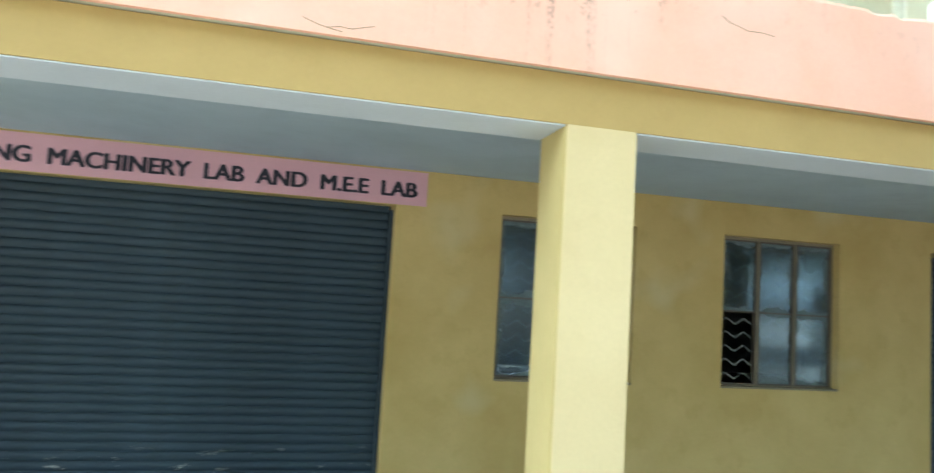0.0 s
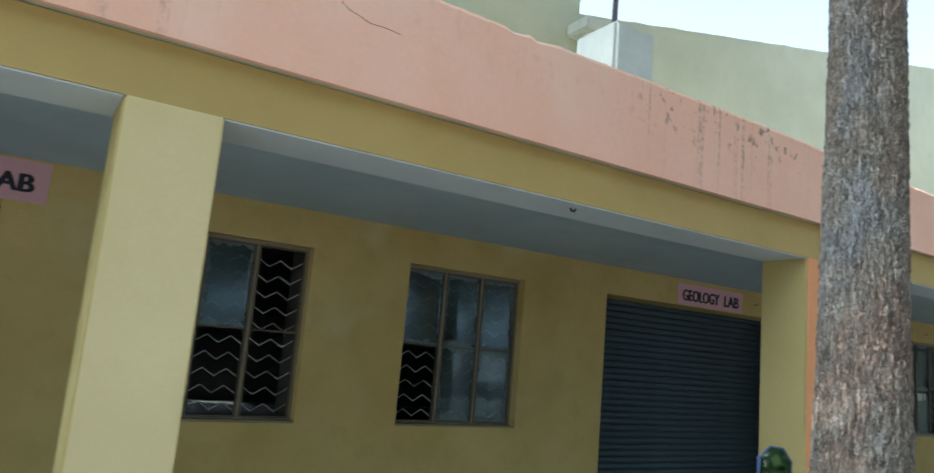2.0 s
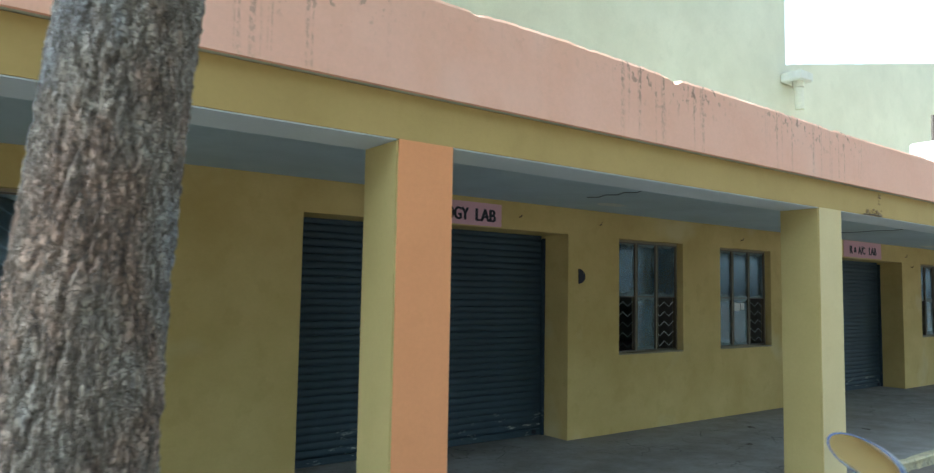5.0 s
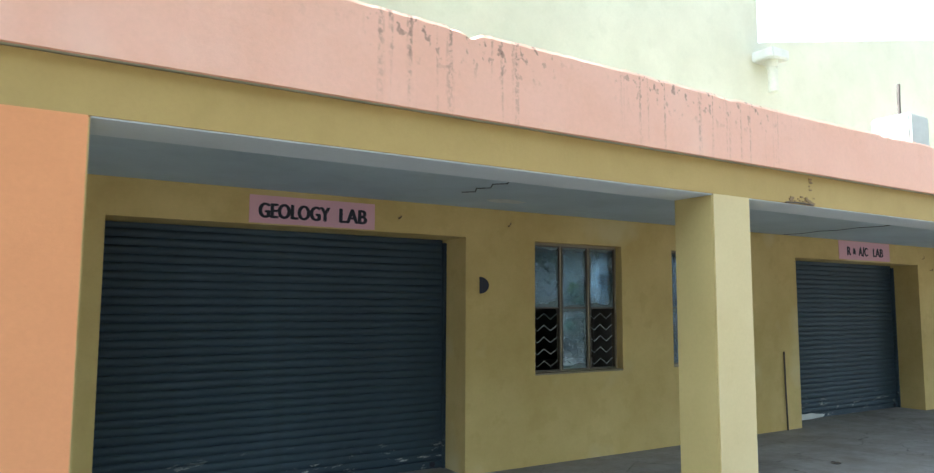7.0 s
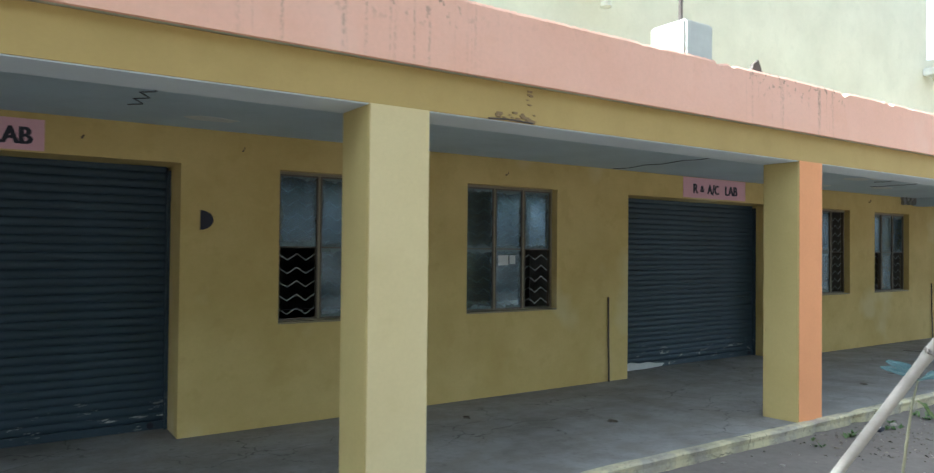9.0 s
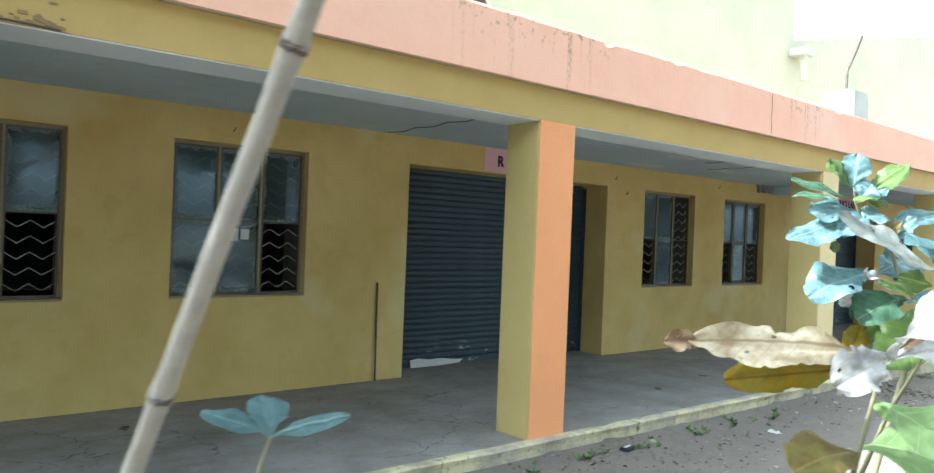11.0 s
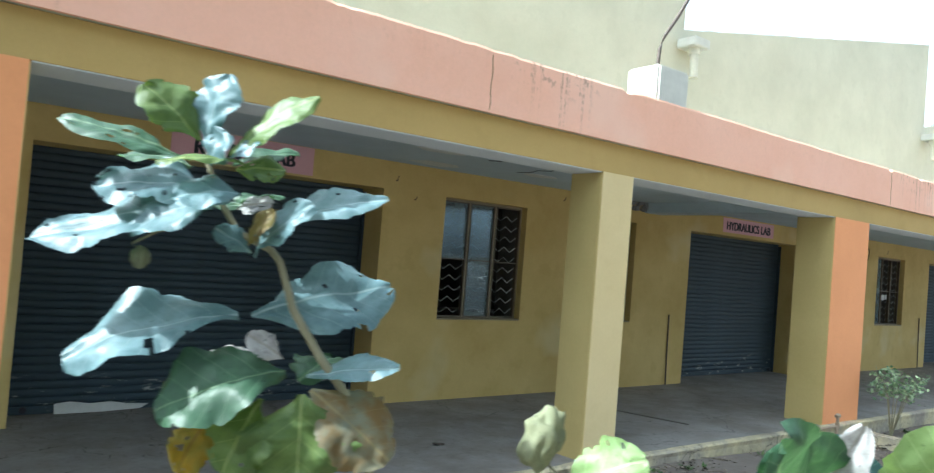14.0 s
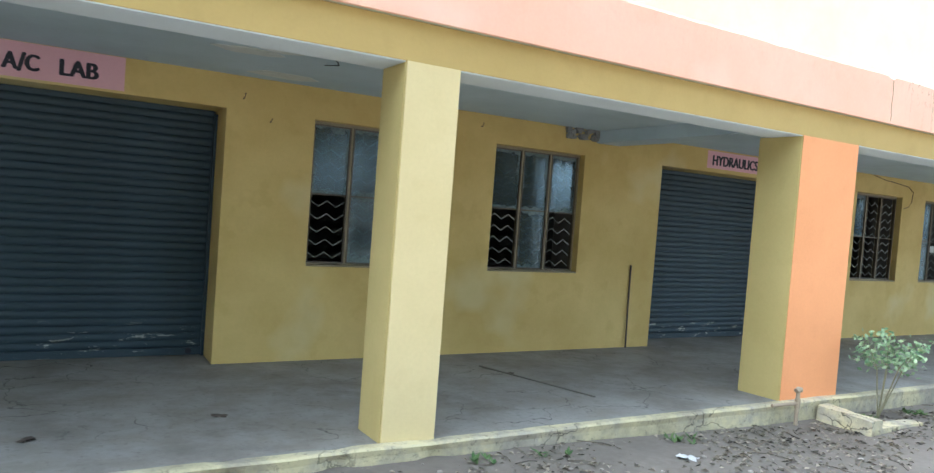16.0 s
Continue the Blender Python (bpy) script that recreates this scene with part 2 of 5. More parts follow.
# each column: left, width, orange front, depth
COLUMNS = [(-3.8, 0.39, 1, 0.36), (0.583, 0.375, 0, 0.345), (4.945, 0.36, 1, 0.36), (9.23, 0.405, 0, 0.36), (13.503, 0.38, 1, 0.36), (17.875, 0.385, 0, 0.36), (21.70, 0.83, 1, 0.45), (26.45, 0.41, 0, 0.36), (30.75, 0.40, 1, 0.36), (35.05, 0.41, 0, 0.36), (39.3, 0.40, 1, 0.36)]
VALLEYS = [-12.0, -3.55, 5.0, 13.55, 22.25, 30.75, 39.3]
VALLEY_Z, PEAK_Z = 5.25, 7.08


def ground_z(x, y):
    """Trodden earth: a little lower at the far end, uneven everywhere."""
    base = -0.05 - 0.07 * min(max((x - 19.0) / 2.5, 0.0), 1.0)
    d = min(1.0, max(0.0, (-y - 0.05) * 2.5))
    return base + d * (0.05 * noise.noise((x * 0.7, y * 0.7, 3.0)) + 0.018 * noise.noise((x * 3.1, y * 3.1, 7.0)) + 0.008 * noise.noise((x * 11, y * 11, 2.0)))


# ---- setting ----
bm = bmesh.new()
prof = [(0.0, -0.6), (0.0, FLOOR_F), (WALL_Y, FLOOR_B), (14.0, FLOOR_B), (14.0, -0.6)]
lo = [bm.verts.new((X0, y, z)) for y, z in prof]
hi = [bm.verts.new((X1, y, z)) for y, z in prof]
bm.faces.new(lo), bm.faces.new(hi)
for i in range(5):
    bm.faces.new((lo[i], lo[(i + 1) % 5], hi[(i + 1) % 5], hi[i]))
structure("veranda_floor", bm, M_FLOOR, "grey worn cement floor of the veranda", "floor")
holes = [(a, b, WIN_Z0, WIN_Z1) for a, b, s in WINDOWS] + [(a, b, FLOOR_B - 0.1, DOOR_Z) for a, b in SHUTTERS]
structure("wall_back", pierced_wall(X0, X1, WALL_Y, WALL_Y + WALL_T, FLOOR_B - 0.1, 2.9, holes), M_BACK, "ochre painted plaster wall with water stains", "wall")
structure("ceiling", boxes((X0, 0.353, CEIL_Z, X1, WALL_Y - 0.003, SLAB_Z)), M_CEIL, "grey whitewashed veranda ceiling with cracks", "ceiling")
beam = structure("beam", boxes((X0, 0.0, BEAM_Z + 0.004, X1, 0.35, SLAB_Z - 0.002)), M_FRAME, "ochre painted concrete edge beam over the columns", "beam")
cols_x = [X0] + [c for x, w, o, d in COLUMNS for c in (x - 0.002, x + w + 0.002)] + [X1]
for a, b in zip(cols_x[::2], cols_x[1::2]):
    part("beam_soffit", boxes((a, 0.006, BEAM_Z - 0.004, b, 0.35, BEAM_Z + 0.003)), M_SOFFIT, beam, "whitewashed underside of the beam")
structure("roof_slab", boxes((X0, -0.03, SLAB_Z + 0.003, X1, WALL_Y - 0.003, SLAB_Z + 0.12)), M_UPPER, "flat veranda roof slab behind the parapet", "roof")
# parapet: a long upstand with a chipped, uneven top edge
bm = bmesh.new()
rows = []
n = int((X1 - X0) / 0.03)
for i in range(n + 1):
    x = X0 + (X1 - X0) * i / n
    chip = max(0.0, noise.noise((x * 2.3, 1.0, 5.0)) - 0.18) * max(0.0, noise.noise((x * 9.0, 4.0, 1.0)) + 0.25) * 0.10
    top = PARAPET_Z + 0.008 * noise.noise((x * 0.9, 8.0, 2.0)) + 0.006 * noise.noise((x * 7, 3.0, 2.0)) + 0.008 * noise.noise((x * 21, 6.0, 2.0)) - chip
    top += 0.11 * min(1.0, max(0.0, (10.0 - x) / 6.0))
    if abs(x - 22.86) < 0.04:
        top -= 0.02
    fy = -0.062 + 0.004 * noise.noise((x * 0.8, 2.0, 9.0))
    ring = [(fy, SLAB_Z), (fy, SLAB_Z + 0.22), (fy, top - 0.02), (fy + 0.012 + chip, top), (0.075, top + 0.01), (0.095, top - 0.01), (0.095, SLAB_Z + 0.123), (-0.034, SLAB_Z + 0.123), (-0.034, SLAB_Z)]
    rows.append([bm.verts.new((x, y, z)) for y, z in ring])
for r0, r1 in zip(rows, rows[1:]):
    for k in range(len(r0)):
        bm.faces.new((r0[k], r1[k], r1[(k + 1) % len(r0)], r0[(k + 1) % len(r0)]))
bm.faces.new(rows[0])
bm.faces.new(rows[-1])
parapet = structure("parapet", bm, M_PINK, "salmon pink roof parapet with black mould runs", "parapet")
for x in (16.62, 22.88):
    z = SLAB_Z + 0.02
    part("joint", tube(bmesh.new(), [(x + 0.006 * math.sin(k * 1.7), -0.0625, z + k * 0.055) for k in range(8)], 0.0028, 5), M_BRICKY, parapet, "thin dark joint crack")
for x, w, orange, d in COLUMNS:
    bm = boxes((x, 0.004, 0.0, x + w, d, BEAM_Z))
    bmesh.ops.bevel(bm, geom=[e for e in bm.edges if abs(e.verts[0].co.z - e.verts[1].co.z) > 1], offset=0.008, segments=2, affect="EDGES")
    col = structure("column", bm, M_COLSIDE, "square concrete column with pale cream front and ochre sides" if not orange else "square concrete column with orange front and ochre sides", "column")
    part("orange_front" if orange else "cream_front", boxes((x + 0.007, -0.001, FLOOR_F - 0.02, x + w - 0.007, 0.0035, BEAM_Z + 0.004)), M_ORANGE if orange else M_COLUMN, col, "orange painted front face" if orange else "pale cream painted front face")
# saw-tooth wall of the hall above the veranda
bm = bmesh.new()
for a, b in zip(VALLEYS, VALLEYS[1:] + [47.8]):
    a2, b2 = max(a, X0), min(b, X1)
    za = VALLEY_Z + (PEAK_Z - VALLEY_Z) * (a2 - a) / (b - a)
    zb = VALLEY_Z + (PEAK_Z - VALLEY_Z) * (b2 - a) / (b - a)
    nseg = 40
    pts = [(a2, 2.9), (b2, 2.9)] + [(b2 + (a2 - b2) * k / nseg, zb + (za - zb) * k / nseg + 0.018 * noise.noise((a + k * 0.9, 0, 4.0))) for k in range(nseg + 1)]
    lo = [bm.verts.new((x, 2.70, z)) for x, z in pts]
    hi = [bm.verts.new((x, 2.95, z)) for x, z in pts]
    bm.faces.new(lo)
    bm.faces.new(hi[::-1])
    for i in range(len(pts)):
        bm.faces.new((lo[i], lo[(i + 1) % len(pts)], hi[(i + 1) % len(pts)], hi[i]))
structure("wall_upper", bm, M_UPPER, "pale cream saw-tooth gable wall of the hall", "wall")
# saw-tooth roof behind that wall, and the plain walls that close the workshops
bm = bmesh.new()
for a, b in zip(VALLEYS, VALLEYS[1:] + [47.8]):
    a2, b2 = max(a, X0), min(b, X1)
    za = VALLEY_Z + (PEAK_Z - VALLEY_Z) * (a2 - a) / (b - a) - 0.25
    zb = VALLEY_Z + (PEAK_Z - VALLEY_Z) * (b2 - a) / (b - a) - 0.25
    vs = [bm.verts.new(p) for p in ((a2, 2.953, za), (b2, 2.953, zb), (b2, 14.0, zb), (a2, 14.0, za))]
    vt = [bm.verts.new(v.co + Vector((0, 0, 0.1))) for v in vs]
    bm.faces.new(vs)
    bm.faces.new(vt)
    for i in range(4):
        bm.faces.new((vs[i], vs[(i + 1) % 4], vt[(i + 1) % 4], vt[i]))
    if b < X1:
        box(bm, b - 0.1, 2.953, VALLEY_Z - 0.25, b, 14.0, zb - 0.001)
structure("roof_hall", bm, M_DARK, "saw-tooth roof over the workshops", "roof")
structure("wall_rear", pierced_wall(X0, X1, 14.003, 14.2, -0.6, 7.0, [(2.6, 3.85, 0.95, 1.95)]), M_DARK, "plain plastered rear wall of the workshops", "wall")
rear = tagged(new("window_9"), "open rear window of the first workshop with iron bars", "window", kind="structure")
part("window_frame", boxes((2.603, 14.05, 0.953, 2.64, 14.10, 1.947), (3.81, 14.05, 0.953, 3.847, 14.10, 1.947), (2.64, 14.05, 0.953, 3.81, 14.10, 0.99), (2.64, 14.05, 1.91, 3.81, 14.10, 1.947), (3.20, 14.05, 0.99, 3.24, 14.10, 1.91)), M_STEEL, rear)
for k in range(9):
    part("bar", tube(bmesh.new(), [(2.64 + 0.13 * k, 14.075, 0.985), (2.64 + 0.13 * k, 14.075, 1.915)], 0.007, 6), M_STEEL, rear)
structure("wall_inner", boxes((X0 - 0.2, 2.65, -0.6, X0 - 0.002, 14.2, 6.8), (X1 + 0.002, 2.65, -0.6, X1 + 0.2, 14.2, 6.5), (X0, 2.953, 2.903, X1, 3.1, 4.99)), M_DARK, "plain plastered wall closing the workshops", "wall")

# kerb along the veranda: cream-painted cement over brick, broken in places
bm = bmesh.new()
rows = []
n = int((X1 - X0) / 0.05)
for i in range(n + 1):
    x = X0 + (X1 - X0) * i / n
    j = noise.noise((x * 1.4, 6.0, 1.0)) * 0.012 + noise.noise((x * 8.0, 2.0, 3.0)) * 0.008
    br = max(0.0, noise.noise((x * 3.1, 9.0, 7.0)) - 0.25) * 0.07
    fy = -0.088 + j + br
    tz = FLOOR_F + 0.006 + 0.006 * noise.noise((x * 2.0, 1.0, 1.0)) - br * 0.4
    ring = [(-0.001, -0.4), (-0.001, tz), (fy + 0.012, tz), (fy, tz - 0.012), (fy + 0.012 + br, tz - 0.055), (fy + 0.02, -0.4)]
    rows.append([bm.verts.new((x, y, z)) for y, z in ring])
for r0, r1 in zip(rows, rows[1:]):
    for k in range(len(r0)):
        bm.faces.new((r0[k], r1[k], r1[(k + 1) % len(r0)], r0[(k + 1) % len(r0)]))
structure("kerb", bm, M_KERB, "worn cream-painted cement kerb along the veranda", "kerb")

# ground: one sheet, finely uneven near the walk, running to the horizon
def graded(fine0, fine1, step, far):
    v = [fine0 + step * i for i in range(int((fine1 - fine0) / step) + 1)]
    d, lo, hi = step, [], []
    a, b = v[0], v[-1]
    while a > -far or b < far:
        d *= 1.5
        a, b = a - d, b + d
        lo.append(a)
        hi.append(b)
    return lo[::-1] + v + hi


gx, gy = graded(7.0, 31.0, 0.13, 900), graded(-4.6, 0.2, 0.09, 900)
verts = [(x, y, ground_z(x, y) if -5.5 < y < 0.5 and -8 < x < 45 else (-0.11 if -30 < y < 12 else -0.12)) for y in gy for x in gx]
nx = len(gx)
faces = [(j * nx + i, j * nx + i + 1, (j + 1) * nx + i + 1, (j + 1) * nx + i) for j in range(len(gy) - 1) for i in range(nx - 1)]
me = bpy.data.meshes.new("ground")
me.from_pydata(verts, [], faces)
me.materials.append(M_SOIL)
for p in me.polygons:
    p.use_smooth = True
tagged(new("ground", me), "bare grey-brown trodden earth beside the veranda", "ground", kind="structure")


# ---- windows ----
def glass_material():
    """Old tinted glass, dark and clear in the middle, with dried lime along the rims and runs from the top of each pane."""
    m, nt, b, v = material("dusty_window_glass", 0.8)
    out = nt.nodes["Material Output"]
    info = nt.nodes.new("ShaderNodeObjectInfo")
    pos = nt.nodes.new("ShaderNodeNewGeometry").outputs["Position"]

    def math2(op, a, c):
        n = nt.nodes.new("ShaderNodeMath")
        n.operation = op
        for sock, q in zip(n.inputs, (a, c)):
            if isinstance(q, (int, float)):
                sock.default_value = q
            else:
                nt.links.new(q, sock)
        return n.outputs[0]

    ax, az = axis(nt, v, "X"), axis(nt, v, "Z")
    blot = noise_tex(nt, pos, 13.0, 5, 0.65)
    blot2 = noise_tex(nt, pos, 3.4, 4, 0.6)
    # distance from the rim, roughened by the blots; the lower rim and the upper rim carry most lime
    rim_x = math2("SUBTRACT", 0.172, math2("ABSOLUTE", ax, 0.0))
    rim_z = math2("SUBTRACT", 0.322, math2("ABSOLUTE", az, 0.0))
    rim = math2("MINIMUM", math2("ADD", rim_x, 0.018), rim_z)
    rim = math2("SUBTRACT", rim, math2("MULTIPLY", math2("SUBTRACT", blot, 0.40), 0.15))
    rim = math2("SUBTRACT", rim, math2("MULTIPLY", math2("SUBTRACT", blot2, 0.45), 0.14))
    border = ramp(nt, rim, 0.030, 0.0)
    drip = noise_tex(nt, pos, 26.0, 3, 0.55, (1.6, 1, 0.055))
    runs = mul(nt, ramp(nt, drip, 0.56, 0.63), ramp(nt, az, -0.15, 0.26))
    runs = mul(nt, runs, ramp(nt, blot2, 0.42, 0.55))
    film = ramp(nt, blot2, 0.36, 0.70, 0.03, 0.16)
    film = math2("ADD", film, math2("MULTIPLY", info.outputs["Random"], 0.10))
    cover = math2("MAXIMUM", math2("MULTIPLY", border, 0.72), math2("MULTIPLY", runs, 0.75))
    cover = math2("MAXIMUM", cover, film)
    c = mixc(nt, ramp(nt, noise_tex(nt, pos, 55.0, 4, 0.7), 0.35, 0.65), (0.11, 0.15, 0.16), (0.25, 0.305, 0.31))
    nt.links.new(c, b.inputs["Base Color"])
    gl = nt.nodes.new("ShaderNodeBsdfGlossy")
    nt.links.new(ramp(nt, blot2, 0.35, 0.65, 0.03, 0.14), gl.inputs["Roughness"])
    gl.inputs[0].default_value = (0.72, 0.86, 0.95, 1)
    tr = nt.nodes.new("ShaderNodeBsdfTransparent")
    tr.inputs[0].default_value = (0.80, 0.88, 0.92, 1)
    fr = nt.nodes.new("ShaderNodeFresnel")
    fr.inputs[0].default_value = 1.5
    clear = nt.nodes.new("ShaderNodeMixShader")
    nt.links.new(fr.outputs[0], clear.inputs[0])
    nt.links.new(tr.outputs[0], clear.inputs[1])
    nt.links.new(gl.outputs[0], clear.inputs[2])
    mx = nt.nodes.new("ShaderNodeMixShader")
    nt.links.new(cover, mx.inputs[0])
    nt.links.new(clear.outputs[0], mx.inputs[1])
    nt.links.new(b.outputs[0], mx.inputs[2])
    nt.links.new(mx.outputs[0], out.inputs["Surface"])
    return m


M_GLASS = glass_material()
M_PAPER = simple_mat("faded_white_paper", (0.62, 0.62, 0.60), 0.9)
M_CASE = simple_mat("dark_casement_steel", (0.12, 0.095, 0.065), 0.6, var=0.5, scale=30)
FRAME_Y = WALL_Y + 0.10
for wi, (a, b, state) in enumerate(WINDOWS):
    w = tagged(new("window_%d" % (wi + 1)), "steel casement window with dusty panes and zigzag grille", "window", kind="structure")
    w.location = (a, FRAME_Y, WIN_Z0)
    W, H = b - a, WIN_Z1 - WIN_Z0
    t = 0.026
    cw = (W - 2 * t) / 3
    bars = [(t + k * cw - 0.011, -0.006, t, t + k * cw + 0.011, 0.05, H - t) for k in (1, 2)]
    part("window_frame", boxes((0.001, -0.006, 0.001, t, 0.05, H - 0.001), (W - t, -0.006, 0.001, W - 0.001, 0.05, H - 0.001), (t, -0.006, H - t, W - t, 0.05, H - 0.001), (t, -0.006, 0.001, W - t, 0.05, t), *bars), M_STEEL, w, "tan painted steel frame")
    part("window_sill", boxes((0.001, -0.097, 0.001, W - 0.001, -0.008, 0.018)), M_STEEL, w, "thin dark cement sill")
    # thin dark liners over the ochre reveal put its shade into colour
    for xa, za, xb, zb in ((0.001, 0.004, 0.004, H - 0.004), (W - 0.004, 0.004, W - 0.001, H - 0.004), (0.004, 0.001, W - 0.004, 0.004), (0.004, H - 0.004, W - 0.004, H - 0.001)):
        part("inner_reveal", boxes((xa, 0.052, za, xb, 0.399, zb)), M_DARK, w, "inner reveal liner, darkened to read as shade")
    mid = H * 0.50
    for ci, st in enumerate(state.split()):
        x0, x1 = t + ci * cw + (0.012 if ci else 0.002), t + (ci + 1) * cw - (0.012 if ci < 2 else 0.002)
        z0, z1 = t + 0.003, H - t - 0.003
        c = 0.013
        part("casement", boxes((x0, -0.012, z0, x0 + c, 0.03, z1), (x1 - c, -0.012, z0, x1, 0.03, z1), (x0 + c, -0.012, z1 - c, x1 - c, 0.03, z1), (x0 + c, -0.012, z0, x1 - c, 0.03, z0 + c), (x0 + c, -0.008, mid - 0.007, x1 - c, 0.026, mid + 0.007)), M_CASE, w)
        for half, s in enumerate(st):
            if s == "g":
                za, zb = (mid + 0.007, z1 - c) if half == 0 else (z0 + c, mid - 0.007)
                hw, hh = (x1 - x0) / 2 - c, (zb - za) / 2
                pane = part("pane", boxes((-hw, -0.002, -hh, hw, 0.002, hh)), M_GLASS, w, "dusty streaked glass")
                pane.location = ((x0 + x1) / 2, 0.012, (za + zb) / 2)
                pane.visible_shadow = False
        for k in range(10):
            zc = z0 + 0.075 + k * (z1 - z0 - 0.08) / 10
            am = 0.030
            pts = [(x0 + 0.01 + (x1 - x0 - 0.02) * q / 4, 0.034, zc + (am if q % 2 else -am) * (1 if (wi + ci) % 2 else -1)) for q in range(5)]
            part("grille_rod", tube(bmesh.new(), pts, 0.0046, 6), M_GRILLE, w)
    if wi in (3, 7):
        part("paper", boxes((t + cw + 0.06, 0.004, H * 0.37, t + cw + 0.20, 0.0055, H * 0.45), (t + cw + 0.22, 0.004, H * 0.38, t + cw + 0.30, 0.0055, H * 0.45)), M_PAPER, w, "torn white paper stuck on the glass")


# ---- rolling shutters ----
def shutter_material():
    m, nt, b, v = material("slate_blue_shutter_paint", 0.6, 0.0)
    n1 = noise_tex(nt, v, 2.2, 5, 0.6, (0.5, 1, 2.0))
    n2 = noise_tex(nt, v, 16.0, 5, 0.7, (0.35, 1, 1.5))
    c = mixc(nt, ramp(nt, n1, 0.35, 0.7), (0.018, 0.034, 0.048), (0.032, 0.055, 0.075))
    c = mixc(nt, ramp(nt, n2, 0.5, 0.7, 0, 0.5), c, (0.02, 0.03, 0.038))
    geo = nt.nodes.new("ShaderNodeNewGeometry")
    low = ramp(nt, axis(nt, geo.outputs["Position"], "Z"), 0.34, 0.10)
    chip = ramp(nt, noise_tex(nt, geo.outputs["Position"], 9.0, 6, 0.75, (0.45, 1, 1.8)), 0.60, 0.65)
    c = mixc(nt, mul(nt, chip, low), c, (0.42, 0.42, 0.38))
    nt.links.new(c, b.inputs["Base Color"])
    bump(nt, b, n2, 0.15, 0.004)
    return m


M_SHUTTER = shutter_material()
SLAT_H = 0.0705
for si, (a, b) in enumerate(SHUTTERS):
    sh = tagged(new("rolling_shutter"), "closed slate blue steel rolling shutter with scraped foot", "shutter", group="laboratory shutters")
    sh.location = (a, WALL_Y + (0.16 if si == 0 else 0.43), FLOOR_B)
    W = b - a
    bm = bmesh.new()
    prof = [(0.002, 0.0), (-0.001, 0.004), (-0.007, 0.018), (-0.0095, 0.033), (-0.008, 0.048), (-0.003, 0.062), (0.002, 0.066), (0.004, 0.0705)]
    va = [bm.verts.new((0.03, y, z)) for y, z in prof]
    vb = [bm.verts.new((W - 0.03, y, z)) for y, z in prof]
    va2 = [bm.verts.new((0.03, y + 0.004, z)) for y, z in prof]
    vb2 = [bm.verts.new((W - 0.03, y + 0.004, z)) for y, z in prof]
    for i in range(len(prof) - 1):
        bm.faces.new((va[i], vb[i], vb[i + 1], va[i + 1]))
        bm.faces.new((va2[i], va2[i + 1], vb2[i + 1], vb2[i]))
    slat_me = mesh_of(bm, "slat", M_SHUTTER, True)
    z, k = 0.075, 0
    while z < DOOR_Z + 0.05:
        sl = new("slat", slat_me)
        sl.parent = sh
        sl.location = (0, 0.0025 * noise.noise((k * 0.7, si * 3.0, 1.0)), z)
        sl.rotation_euler = (radians(2.2 * noise.noise((k * 1.3, si * 5.0, 2.0))), 0, 0)
        z, k = z + SLAT_H, k + 1
    part("bottom_rail", boxes((0.02, -0.022, 0.006, W - 0.02, 0.02, 0.074)), M_SHUTTER, sh, "flat scraped bottom rail")
    part("guide", boxes((0.002, -0.05, 0, 0.028, 0.03, DOOR_Z - 0.002)), M_SHUTTER, sh, "side guide channel")
    part("guide", boxes((W - 0.028, -0.05, 0, W - 0.002, 0.03, DOOR_Z - 0.002)), M_SHUTTER, sh, "side guide channel")
    part("lock", tube(bmesh.new(), [(W - 0.14, -0.035, 0.045), (W - 0.14, -0.018, 0.045)], 0.028, 10), M_LETTER, sh, "round padlock hasp")
    part("lock", tube(bmesh.new(), [(0.14, -0.035, 0.045), (0.14, -0.018, 0.045)], 0.028, 10), M_LETTER, sh, "round padlock hasp")


# torn pale sheet caught under the foot of the third shutter
bm = bmesh.new()
rim = [(14.50, 0.0), (14.50, 0.085), (14.62, 0.10), (14.78, 0.075), (14.95, 0.085), (15.08, 0.06), (15.27, 0.05), (15.20, 0.012), (14.9, 0.0)]
lo = [bm.verts.new((x, WALL_Y + 0.395 - 0.25 * (0.1 - z), FLOOR_B + 0.004 + z)) for x, z in rim]
hi = [bm.verts.new(v.co + Vector((0, 0.003, 0))) for v in lo]
bm.faces.new(lo), bm.faces.new(hi[::-1])
for k in range(len(rim)):
    bm.faces.new((lo[k], hi[k], hi[(k + 1) % len(rim)], lo[(k + 1) % len(rim)]))
tagged(part("torn_sheet", bm, M_PAPER), "torn pale sheet lying at the foot of a shutter", "litter")


